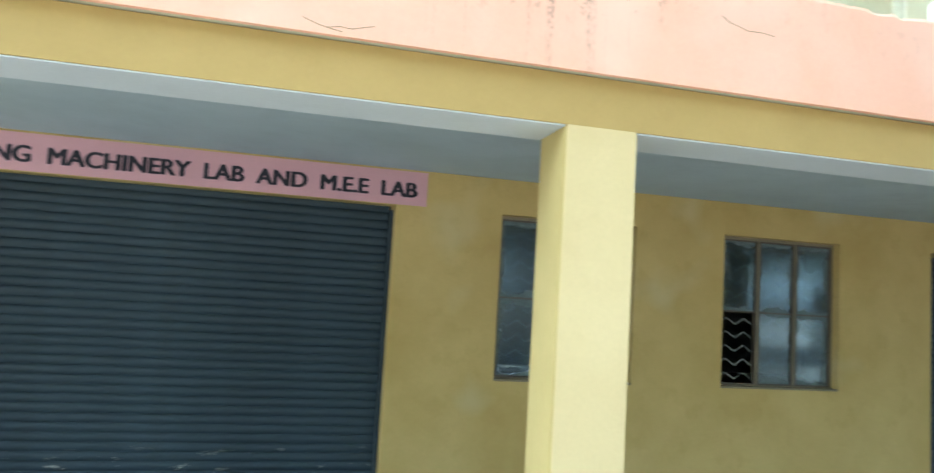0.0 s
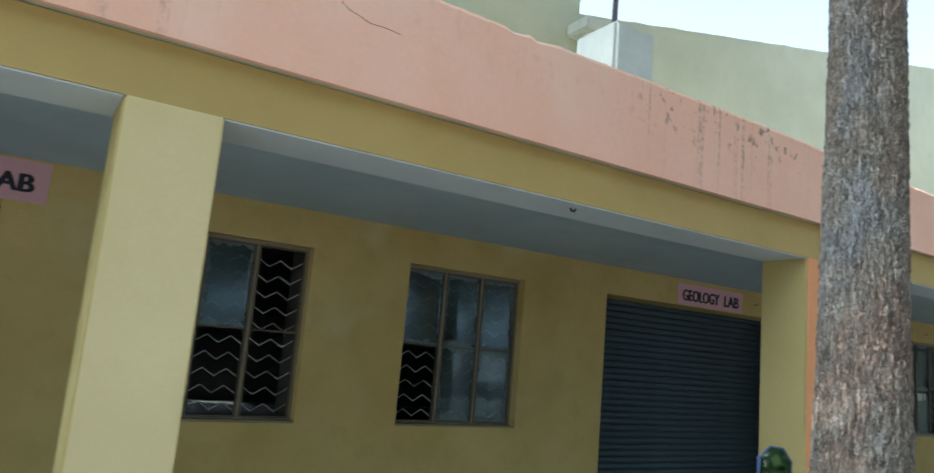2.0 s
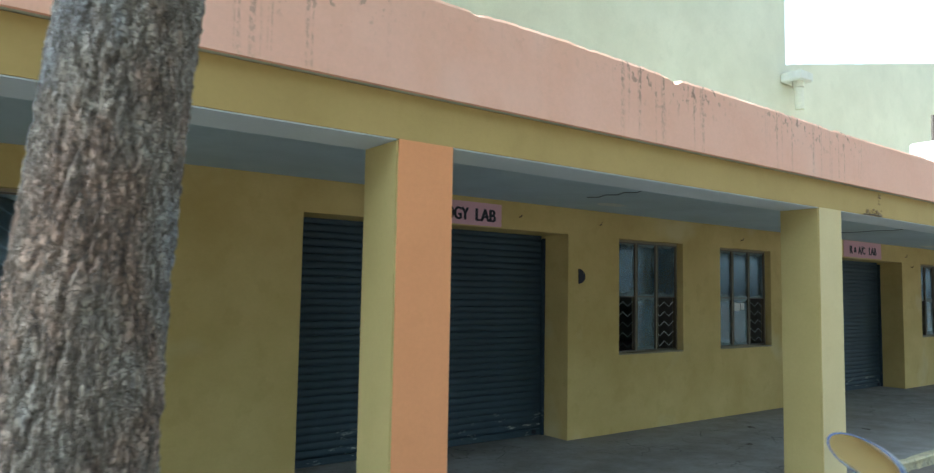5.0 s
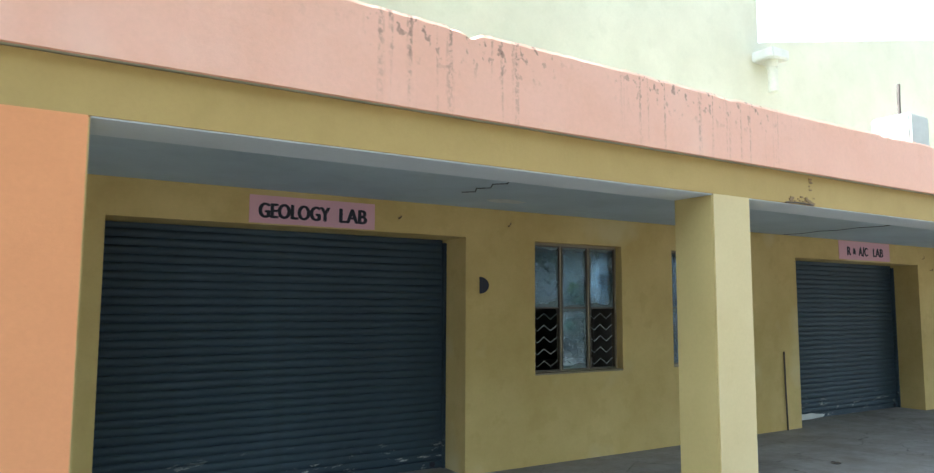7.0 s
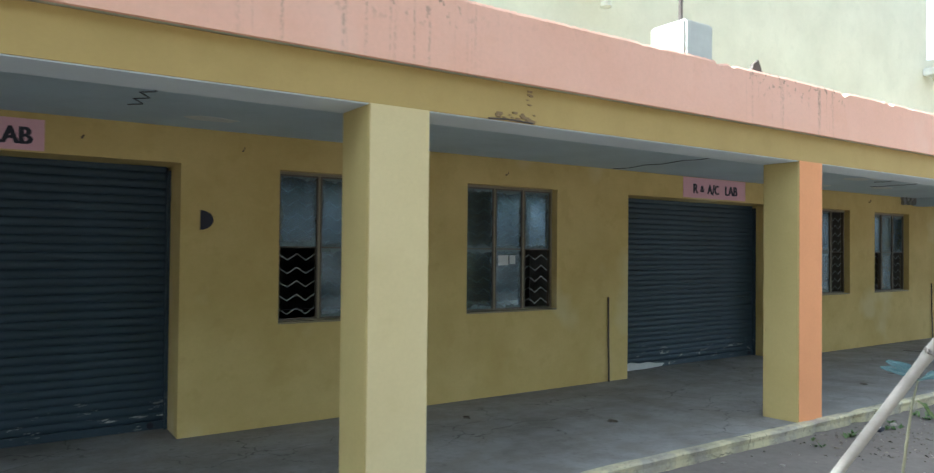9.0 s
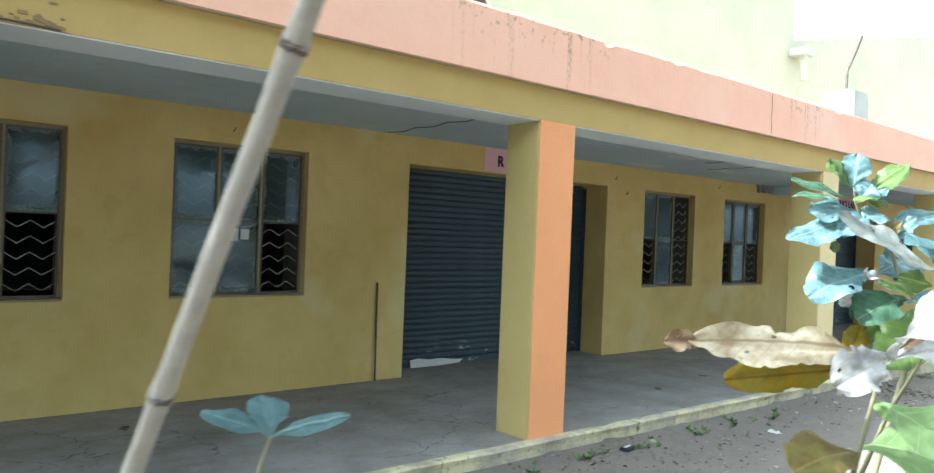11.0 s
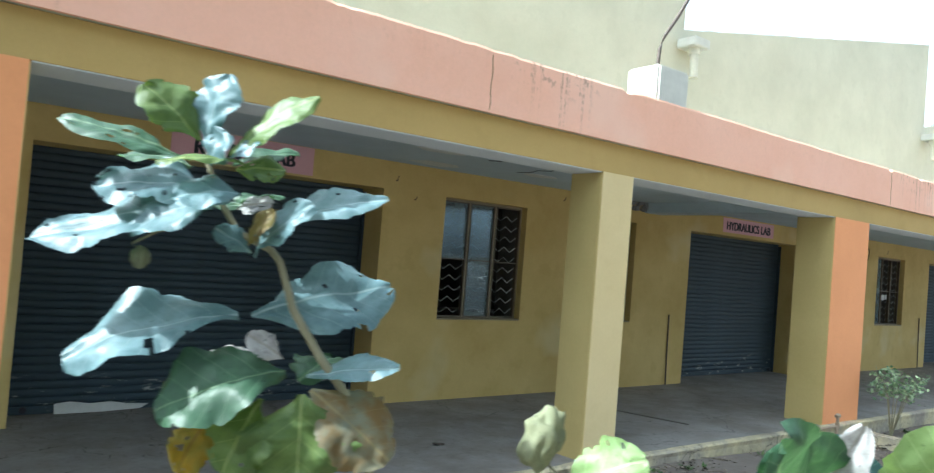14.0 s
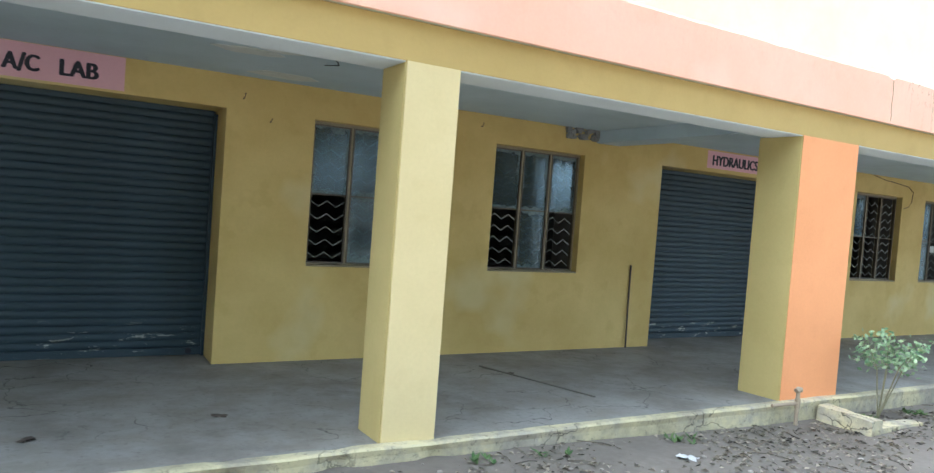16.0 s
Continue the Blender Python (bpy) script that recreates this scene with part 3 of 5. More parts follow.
# ---- painted signs over the shutters ----
def lettering(text, width, height, parent, x, y, z):
    cu = bpy.data.curves.new("lettering", "FONT")
    cu.body = text
    cu.extrude = 0.0
    tmp = new("tmp", cu)
    me = bpy.data.meshes.new_from_object(tmp.evaluated_get(bpy.context.evaluated_depsgraph_get()))
    bpy.data.objects.remove(tmp)
    bpy.data.curves.remove(cu)
    xs = [v.co.x for v in me.vertices]
    ys = [v.co.y for v in me.vertices]
    x0, y0 = min(xs), min(ys)
    sx, sy = width / (max(xs) - x0), height / (max(ys) - y0)
    # split into characters: faces whose spans along the line overlap belong together
    spans = []
    for p in me.polygons:
        q = [me.vertices[i].co.x for i in p.vertices]
        spans.append([min(q), max(q), [p.index]])
    spans.sort(key=lambda r: r[0])
    chars = []
    for lo, hi, idx in spans:
        if chars and lo < chars[-1][1] - 1e-4:
            chars[-1][1] = max(chars[-1][1], hi)
            chars[-1][2] += idx
        else:
            chars.append([lo, hi, idx])
    for lo, hi, idx in chars:
        bm = bmesh.new()
        for k, (dx, dz) in enumerate(((-0.009, 0), (-0.0045, 0.003), (0, -0.003), (0.0045, 0.003), (0.009, 0))):
            made = {}
            for f in idx:
                fv = []
                for i in me.polygons[f].vertices:
                    if i not in made:
                        c = me.vertices[i].co
                        made[i] = bm.verts.new(((c.x - x0) * sx + dx, -0.0004 * k - 0.0006 * (c.z > 0), (c.y - y0) * sy + dz))
                    fv.append(made[i])
                bm.faces.new(fv)
        ob = part("letter", bm, M_LETTER, parent)
        ob.location = (x, y, z)


SIGNS = [
    (-2.85, 0.43, 2.285, 2.565, [("NG  MACHINERY  LAB  AND  M.E.E  LAB", 0.09, 3.10, 0.12, 0)]),
    (6.655, 7.80, 2.292, 2.53, [("GEOLOGY", 0.085, 0.62, 0.125, 0), ("LAB", 0.805, 0.255, 0.125, 0)]),
    (15.17, 16.53, 2.30, 2.575, [("R", 0.21, 0.085, 0.125, 0), ("&", 0.355, 0.075, 0.085, 0.02), ("A", 0.505, 0.095, 0.125, 0), ("/", 0.607, 0.045, 0.145, -0.012), ("C", 0.66, 0.085, 0.125, 0), ("LAB", 0.895, 0.265, 0.125, 0)]),
    (23.5, 24.95, 2.33, 2.56, [("HYDRAULICS", 0.10, 0.90, 0.13, 0), ("LAB", 1.07, 0.27, 0.13, 0)]),
]
for x0, x1, z0, z1, words in SIGNS:
    sg = tagged(new("sign"), "pink painted name panel with black letters above a shutter", "sign", group="laboratory signs")
    sg.location = (x0, WALL_Y - 0.001, z0)
    part("panel", boxes((0, -0.004, 0, x1 - x0, 0, z1 - z0)), M_SIGN, sg)
    for text, tx, tw, th, dz in words:
        lettering(text, tw, th, sg, tx, -0.0065, (z1 - z0 - 0.125) * 0.42 + dz)


# ---- fixtures on the building ----
M_PVC = simple_mat("weathered_cream_pipe", (0.62, 0.60, 0.48), 0.5)
M_CONC = simple_mat("whitewashed_concrete", (0.66, 0.66, 0.60), 0.9, var=0.3, scale=8)
M_RUST = simple_mat("dark_rusty_iron", (0.10, 0.075, 0.06), 0.7, var=0.5, scale=40)

for v in VALLEYS[1:]:
    sp = tagged(new("roof_spout"), "cream cement gutter outlet with a short drain pipe", "roof spout", group="roof spouts")
    sp.location = (v, 2.70, VALLEY_Z - 0.32)
    bm = boxes((-0.16, -0.34, 0.0, 0.20, -0.002, 0.14))
    bmesh.ops.bevel(bm, geom=bm.edges[:], offset=0.015, segments=2, affect="EDGES")
    part("gutter_box", bm, M_CONC, sp, "cement gutter box")
    part("drain_pipe", tube(bmesh.new(), [(0.0, -0.20, 0.0), (0.0, -0.20, -0.10), (0.0, -0.21, -0.14), (0.0, -0.22, -0.44)], 0.065, 14), M_PVC, sp, "plastic drain pipe")
    part("pipe_collar", tube(bmesh.new(), [(0.0, -0.20, -0.001), (0.0, -0.20, -0.09)], 0.085, 14), M_PVC, sp)


def roof_stub(x, w, h, bar):
    """A cast stub on the parapet with a bent reinforcing bar left standing in it."""
    st = tagged(new("column_stub"), "whitewashed concrete stub on the parapet with an iron bar", "column stub", group="roof stubs")
    st.location = (x, -0.05, PARAPET_Z - 0.03 + (0.08 if x < 9 else 0.0))
    bm = boxes((0, 0, 0.0, w, 0.36, h))
    bmesh.ops.bevel(bm, geom=bm.edges[:], offset=0.02, segments=2, affect="EDGES")
    part("block", bm, M_CONC, st)
    part("iron_bar", tube(bmesh.new(), [(w * 0.4 + dx, 0.16, h - 0.02 + dz) for dx, dz in bar], 0.017, 8), M_RUST, st, "rusty bent iron bar")


roof_stub(3.0, 0.32, 0.36, [(0, 0), (0, 0.2), (0.01, 0.36)])
roof_stub(11.88, 0.34, 0.31, [(0, 0), (0, 0.18), (0.01, 0.34)])
roof_stub(18.42, 0.42, 0.34, [(0, 0), (0.0, 0.10), (0.01, 0.22), (0.06, 0.34), (0.22, 0.55), (0.36, 0.76)])
# broken tile lying on the parapet
bm = bmesh.new()
pts = [(0, 0), (0.16, 0.02), (0.10, 0.13), (0.03, 0.08)]
lo = [bm.verts.new((x, 0, z)) for x, z in pts]
hi = [bm.verts.new((x, 0.03, z)) for x, z in pts]
bm.faces.new(lo), bm.faces.new(hi)
for i in range(4):
    bm.faces.new((lo[i], lo[(i + 1) % 4], hi[(i + 1) % 4], hi[i]))
tile = tagged(part("broken_tile", bm, M_RUST), "dark broken tile lying on the parapet", "tile")
tile.location = (12.82, 0.02, PARAPET_Z)

# cross beam to the twin column, its end broken open at the wall
xb = structure("cross_beam", boxes((21.60, 0.353, 2.44, 21.95, WALL_Y - 0.003, CEIL_Z - 0.002)), M_CEIL, "whitewashed cross beam under the veranda ceiling", "beam")
bm = bmesh.new()
rnd = random.Random(4)
for k in range(70):
    x, z, r = 21.12 + rnd.random() * 0.46, 2.44 + rnd.random() * 0.12, 0.012 + rnd.random() * 0.03
    box(bm, x, WALL_Y - 0.02 - r, z, x + r * 1.6, WALL_Y - 0.004, z + r)
part("broken_plaster", bm, simple_mat("grey_crumbled_plaster", (0.33, 0.33, 0.315), 0.95, var=0.7, scale=30, bumpy=0.8), xb, "crumbled plaster at the beam end")

# rods and sticks leaning at the wall beside the shutters
for x, z in ((13.78, 1.0), (22.30, 1.0), (30.96, 1.05)):
    st = tagged(part("stick", tube(bmesh.new(), [(x, WALL_Y - 0.03, FLOOR_B), (x - 0.004, WALL_Y - 0.02, z * 0.5), (x - 0.002, WALL_Y - 0.013, z)], 0.011, 8), M_RUST), "thin brown conduit pipe standing against the ochre wall", "pipe", group="wall pipes")
# half-round niche in the wall beside the second shutter, its shade drawn as a dark plate
bm = bmesh.new()
arc = [(0.0, -0.085)] + [(0.11 * math.sin(a), -0.085 * math.cos(a)) for a in [math.pi * k / 10 for k in range(1, 10)]] + [(0.0, 0.085)]
f0 = [bm.verts.new((8.95 + x, WALL_Y - 0.006, 1.805 + z)) for x, z in arc]
f1 = [bm.verts.new((8.95 + x, WALL_Y - 0.001, 1.805 + z)) for x, z in arc]
bm.faces.new(f0), bm.faces.new(f1)
for i in range(len(arc)):
    bm.faces.new((f0[i], f0[(i + 1) % len(arc)], f1[(i + 1) % len(arc)], f1[i]))
tagged(part("niche_shade_plate", bm, M_LETTER), "small dark half-round plate standing in for a shaded wall niche", "wall plate")
# nails, hooks and wire stubs in the wall
for x, z, d in ((17.5, 2.38, 0.05), (17.75, 2.2, 0.03), (2.9, 2.45, 0.0), (9.3, 2.42, 0.03), (8.05, 2.42, 0.02), (12.2, 2.40, 0.03), (20.0, 2.44, 0.04), (29.2, 2.35, 0.06)):
    if d:
        tagged(part("wire_stub", tube(bmesh.new(), [(x, WALL_Y - 0.001, z), (x, WALL_Y - 0.03, z), (x + 0.01, WALL_Y - 0.035, z + d)], 0.006, 6), M_RUST), "short bent wire stub sticking out of the wall", "wire", group="wire stubs")
hook = tagged(part("ceiling_hook", tube(bmesh.new(), [(2.89 + 0.018 * math.cos(a), 0.10, 2.395 - 0.018 * math.sin(a) - 0.001) for a in [math.pi * k / 8 for k in range(9)]], 0.006, 6), M_RUST), "small dark iron hook under the beam", "hook")


# cracks in the ceiling and the rusty spalled patch on the beam
def crack(pts, r, thing, label):
    return part("crack", tube(bmesh.new(), pts, r, 5), M_LETTER, thing, label)


ceil = bpy.data.objects["ceiling"]
for x, y0, y1 in ((13.85, 1.2, 2.6), (8.30, 1.2, 1.85), (17.9, 0.8, 1.5), (18.6, 1.0, 1.9)):
    n = 8
    crack([(x + 0.05 * math.sin(k * 2.1), y0 + (y1 - y0) * k / n, CEIL_Z - 0.0005) for k in range(n + 1)], 0.006, ceil, "dark jagged ceiling crack")
bm = bmesh.new()
rnd = random.Random(9)
for k in range(34):
    x, z = 10.08 + rnd.random() * 0.34, 2.41 + rnd.random() * 0.05
    if k > 27:
        x, z = 10.36 + rnd.random() * 0.03, 2.46 + rnd.random() * 0.15
    r = 0.006 + rnd.random() * 0.014
    box(bm, x, -0.004 - r * 0.25, z, x + r * 2.4, -0.0005, z + r)
part("spalled_patch", bm, M_BRICKY, beam, "rusty spalled patch with exposed iron")
part("exposed_bar", tube(bmesh.new(), [(10.06, -0.004, 2.408), (10.2, -0.012, 2.414), (10.42, -0.004, 2.41)], 0.006, 6), M_RUST, beam)

for pts in (((-0.56, 2.678), (-0.50, 2.690), (-0.45, 2.686), (-0.40, 2.700), (-0.35, 2.713)), ((1.36, 3.03), (1.40, 3.004), (1.46, 2.990), (1.503, 2.974), (1.58, 2.978), (1.66, 2.970)), ((-0.66, 2.71), (-0.60, 2.688), (-0.55, 2.677), (-0.49, 2.668))):
    part("crack", tube(bmesh.new(), [(x, -0.0625, z) for x, z in pts], 0.0016, 5), M_BRICKY, parapet, "fine crack in the plaster")
rnd = random.Random(23)
M_PEEL = simple_mat("bare_peeled_ceiling_patch", (0.70, 0.72, 0.70), 0.9, var=0.4, scale=14)
for x, y, r in ((17.25, 1.45, 0.16), (17.75, 2.30, 0.20), (17.45, 1.25, 0.10), (18.9, 1.9, 0.14), (8.9, 2.1, 0.13)):
    bm = bmesh.new()
    rim = [(x + r * (1.3 + 0.5 * rnd.random()) * math.cos(k * 0.4488), y + r * (0.6 + 0.4 * rnd.random()) * math.sin(k * 0.4488)) for k in range(14)]
    lo = [bm.verts.new((a, b, CEIL_Z - 0.004)) for a, b in rim]
    hi = [bm.verts.new((a, b, CEIL_Z - 0.0005)) for a, b in rim]
    bm.faces.new(lo), bm.faces.new(hi[::-1])
    for k in range(14):
        bm.faces.new((lo[k], lo[(k + 1) % 14], hi[(k + 1) % 14], hi[k]))
    part("peeled_patch", bm, M_PEEL, ceil, "curling flake of pale wash")
wire = tube(bmesh.new(), [(27.3, WALL_Y - 0.006, 2.57), (27.6, WALL_Y - 0.012, 2.52), (27.95, WALL_Y - 0.015, 2.495), (28.3, WALL_Y - 0.015, 2.46), (28.44, WALL_Y - 0.015, 2.38), (28.42, WALL_Y - 0.012, 2.22), (28.34, WALL_Y - 0.01, 2.13), (28.22, WALL_Y - 0.006, 2.10)], 0.0055, 6)
tagged(part("hanging_wire", wire, M_RUST), "loose dark wire hanging down the ochre wall", "wire")

# low step and broken planter beyond the twin column
bm = boxes((22.1, -0.60, -0.4, 22.26, -0.10, 0.01), (22.26, -0.60, -0.4, 22.9, -0.46, -0.06))
bmesh.ops.subdivide_edges(bm, edges=bm.edges[:], cuts=5, use_grid_fill=True)
for v in bm.verts:
    v.co += noise.noise_vector(v.co * 9.0) * 0.012 + noise.noise_vector(v.co * 3.0) * 0.012
tagged(part("step_block", bm, M_KERB), "broken cream cement step block against the kerb", "step")

# standpipe with its tap
M_TAN = simple_mat("tan_plastic_pipe", (0.42, 0.33, 0.23), 0.6, var=0.4, scale=20)
sp = tagged(new("standpipe"), "tan plastic standpipe with a side branch at the kerb", "water pipe")
sp.location = (21.74, -0.15, -0.2)
part("riser", tube(bmesh.new(), [(0, 0, 0), (0.0, 0, 0.39)], 0.017, 10), M_TAN, sp)
part("branch", tube(bmesh.new(), [(0, 0, 0.27), (-0.12, 0.01, 0.27), (-0.30, 0.03, 0.262)], 0.015, 10), M_TAN, sp)
part("elbow", tube(bmesh.new(), [(-0.03, 0, 0.38), (0.0, 0, 0.395), (0.03, 0, 0.385)], 0.023, 10), M_TAN, sp)
part("tee", tube(bmesh.new(), [(0, 0, 0.23), (0, 0, 0.31)], 0.024, 10), M_TAN, sp)


# expansion groove across the veranda floor
fl = bpy.data.objects["veranda_floor"]
part("groove", tube(bmesh.new(), [(19.80 + 0.03 * k, 2.0 - 0.14 * k, FLOOR_F - 0.03 * (2.0 - 0.14 * k) + 0.001) for k in range(11)], 0.011, 6), M_DARK, fl, "dark expansion groove")


# ---- ground clutter ----
def leaf_litter(name, n, x0, x1, y0, y1, size, mat, label, seed):
    rnd = random.Random(seed)
    verts, faces = [], []
    while len(faces) < n * 2:
        x, y = rnd.uniform(x0, x1), rnd.uniform(y0, y1)
        if noise.noise((x * 0.9, y * 1.3, seed)) + rnd.random() * 0.5 < 0.12:
            continue
        z = ground_z(x, y) + 0.004
        a, s = rnd.random() * 6.28, size * (0.5 + rnd.random())
        w = s * rnd.uniform(0.3, 0.6)
        c, d = math.cos(a), math.sin(a)
        k = len(verts)
        verts += [(x, y, z), (x + c * s * 0.5 - d * w * 0.5, y + d * s * 0.5 + c * w * 0.5, z + s * rnd.uniform(0.05, 0.4)), (x + c * s, y + d * s, z + s * 0.1), (x + c * s * 0.5 + d * w * 0.5, y + d * s * 0.5 - c * w * 0.5, z + s * rnd.uniform(0.05, 0.4))]
        faces += [(k, k + 1, k + 2), (k, k + 2, k + 3)]
    me = bpy.data.meshes.new(name)
    me.from_pydata(verts, [], faces)
    me.materials.append(mat)
    return tagged(new(name, me), label, "leaf litter", kind="stuff")


def island_mat(name, a, b, rough=0.9):
    m, nt, bs, v = material(name, rough)
    g = nt.nodes.new("ShaderNodeNewGeometry")
    nt.links.new(mixc(nt, g.outputs["Random Per Island"], a, b), bs.inputs["Base Color"])
    return m


M_LITTER = island_mat("dry_leaf_litter", (0.05, 0.042, 0.03), (0.36, 0.31, 0.24))
M_PEBBLE = island_mat("grey_pebbles", (0.16, 0.14, 0.12), (0.40, 0.36, 0.31))
leaf_litter("leaf_litter", 5200, 18.6, 27.0, -2.4, -0.12, 0.042, M_LITTER, "scattered dry brown leaves on the bare earth", 5)
leaf_litter("leaf_litter", 1700, 12.5, 18.6, -2.2, -0.12, 0.03, M_LITTER, "thin scatter of dry leaves and twigs on the earth", 8)
rnd = random.Random(12)
bm = bmesh.new()
for k in range(420):
    x, y = rnd.uniform(12.0, 26.0), rnd.uniform(-2.5, -0.12)
    r = 0.006 + 0.02 * rnd.random() ** 3
    m = Matrix.Translation((x, y, ground_z(x, y) + r * 0.3)) @ Matrix.Rotation(rnd.random() * 6, 4, "Z") @ Matrix.Diagonal((r * 1.3, r, r * 0.7, 1))
    bmesh.ops.create_icosphere(bm, subdivisions=1, radius=1.0, matrix=m)
tagged(part("pebbles", bm, M_PEBBLE), "small grey stones strewn over the earth", "pebbles", kind="stuff")
# broken twigs and dark bark chips lying about the far end
rnd = random.Random(17)
bm = bmesh.new()
for k in range(110):
    x, y = rnd.uniform(18.8, 25.5), -0.2 - 1.9 * rnd.random() ** 1.3
    a, l = rnd.random() * 6.28, rnd.uniform(0.05, 0.32)
    z = ground_z(x, y) + 0.008
    dx, dy = math.cos(a) * l, math.sin(a) * l
    tube(bm, [(x, y, z), (x + dx * 0.5 + 0.02 * rnd.random(), y + dy * 0.5, z + 0.02 * rnd.random()), (x + dx, y + dy, ground_z(x + dx, y + dy) + 0.006)], 0.003 + 0.003 * rnd.random(), 5)
tagged(part("twigs", bm, island_mat("dry_twigs", (0.06, 0.05, 0.04), (0.24, 0.20, 0.15))), "dry brown twigs scattered on the earth", "twigs", kind="stuff")
# weeds along the kerb
M_WEED = island_mat("small_weed_green", (0.05, 0.10, 0.03), (0.14, 0.20, 0.07))
bm = bmesh.new()
rnd = random.Random(3)
for k in range(60):
    cx = rnd.choice((13.3, 13.9, 14.5, 15.2, 15.9, 16.4, 17.4, 18.5, 19.0, 20.2, 22.6, 23.3)) + rnd.gauss(0, 0.08)
    cy = -0.16 - rnd.random() * 0.22
    cz = ground_z(cx, cy)
    for q in range(7):
        a, l, w = rnd.random() * 6.28, rnd.uniform(0.03, 0.08), 0.012
        d = Vector((math.cos(a), math.sin(a), rnd.uniform(0.3, 1.2))).normalized()
        sd = Vector((-math.sin(a), math.cos(a), 0)) * w
        p = Vector((cx, cy, cz))
        vs = [bm.verts.new(c) for c in (p, p + d * l * 0.55 + sd, p + d * l, p + d * l * 0.55 - sd)]
        bm.faces.new(vs)
tagged(part("weeds", bm, M_WEED), "small green weeds growing along the kerb", "weeds", kind="stuff")


def crumpled(name, x, y, s, mat, label, seed, z=None):
    bm = bmesh.new()
    bmesh.ops.create_grid(bm, x_segments=7, y_segments=5, size=1.0)
    for v in bm.verts:
        n = noise.noise((v.co.x * 1.7 + seed, v.co.y * 1.7, seed * 3.1))
        v.co = (v.co.x * s * (1 + 0.3 * n), v.co.y * s * 0.6 * (1 - 0.3 * n), s * 0.35 * abs(n) + s * 0.12 * noise.noise((v.co.x * 4, v.co.y * 4, seed)))
    ob = tagged(part(name, bm, mat, None, "", True), label, "litter")
    ob.location = (x, y, (ground_z(x, y) if z is None else z) + s * 0.08)
    ob.rotation_euler = (0, 0, seed)
    return ob


crumpled("paper_scrap", 19.4, -0.86, 0.10, M_PAPER, "crumpled white paper scrap on the earth", 1.3)
crumpled("paper_scrap", 19.92, -0.60, 0.07, M_PAPER, "small crumpled white wrapper on the earth", 2.1)
crumpled("paper_scrap", 15.9, -0.6, 0.06, M_PAPER, "torn pale wrapper on the earth", 4.4)
for x, y, sd in ((19.9, 1.6, 0.4), (12.2, 1.0, 1.9), (17.1, 0.9, 2.7), (10.2, 1.3, 3.3), (16.0, 0.7, 0.9), (11.2, 1.9, 1.1)):
    crumpled("dry_leaf", x, y, 0.05, M_RUST, "curled dark dry leaf on the veranda floor", sd, FLOOR_F - 0.03 * y + 0.002)
tag = tagged(new("box_lid"), "small black plastic box lid on the earth", "box lid")
tag.location = (14.24, -0.33, ground_z(14.24, -0.33) + 0.001)
tag.rotation_euler = (0, 0, 0.2)
bm = boxes((-0.06, -0.035, 0.0, 0.06, 0.035, 0.03))
bmesh.ops.bevel(bm, geom=bm.edges[:], offset=0.006, segments=2, affect="EDGES")
part("lid", bm, M_LETTER, tag)
part("label_strip", boxes((-0.045, -0.012, 0.0305, 0.045, 0.012, 0.032)), M_PAPER, tag, "pale strip")


# ---- vegetation ----
def bark_material():
    """Furrowed bark: long wavering fissures, short cross cracks, grey ridges with rusty and bluish patches."""
    m, nt, b, v = material("grey_brown_bark", 0.95)

    def furrow(scale, stretch, lo, hi, detail=3):
        f = nt.nodes.new("ShaderNodeMath")
        f.operation = "SUBTRACT"
        nt.links.new(noise_tex(nt, v, scale, detail, 0.55, stretch), f.inputs[0])
        f.inputs[1].default_value = 0.5
        g = nt.nodes.new("ShaderNodeMath")
        g.operation = "ABSOLUTE"
        nt.links.new(f.outputs[0], g.inputs[0])
        return ramp(nt, g.outputs[0], lo, hi)

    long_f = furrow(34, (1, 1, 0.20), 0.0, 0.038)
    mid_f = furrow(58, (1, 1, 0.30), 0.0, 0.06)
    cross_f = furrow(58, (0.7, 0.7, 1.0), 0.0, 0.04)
    grain = noise_tex(nt, v, 150, 4, 0.7, (1, 1, 0.4))
    tone = noise_tex(nt, v, 20, 4, 0.6, (1, 1, 0.35))
    patch = noise_tex(nt, v, 4.5, 4, 0.6, (1, 1, 0.45))
    c = mixc(nt, ramp(nt, tone, 0.34, 0.66), (0.30, 0.245, 0.19), (0.45, 0.395, 0.325))
    c = mixc(nt, ramp(nt, patch, 0.48, 0.60, 0, 0.65), c, (0.33, 0.19, 0.125))
    c = mixc(nt, ramp(nt, patch, 0.46, 0.34, 0, 0.55), c, (0.28, 0.315, 0.36))
    c = mixc(nt, ramp(nt, grain, 0.35, 0.62, 0.4, 0), c, (0.15, 0.125, 0.105))
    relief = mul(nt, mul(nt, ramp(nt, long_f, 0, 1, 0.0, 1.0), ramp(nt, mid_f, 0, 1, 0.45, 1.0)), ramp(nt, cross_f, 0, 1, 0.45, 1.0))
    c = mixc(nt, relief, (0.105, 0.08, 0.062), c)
    nt.links.new(c, b.inputs["Base Color"])
    bump(nt, b, relief, 0.9, 0.016)
    return m


M_BARK = bark_material()


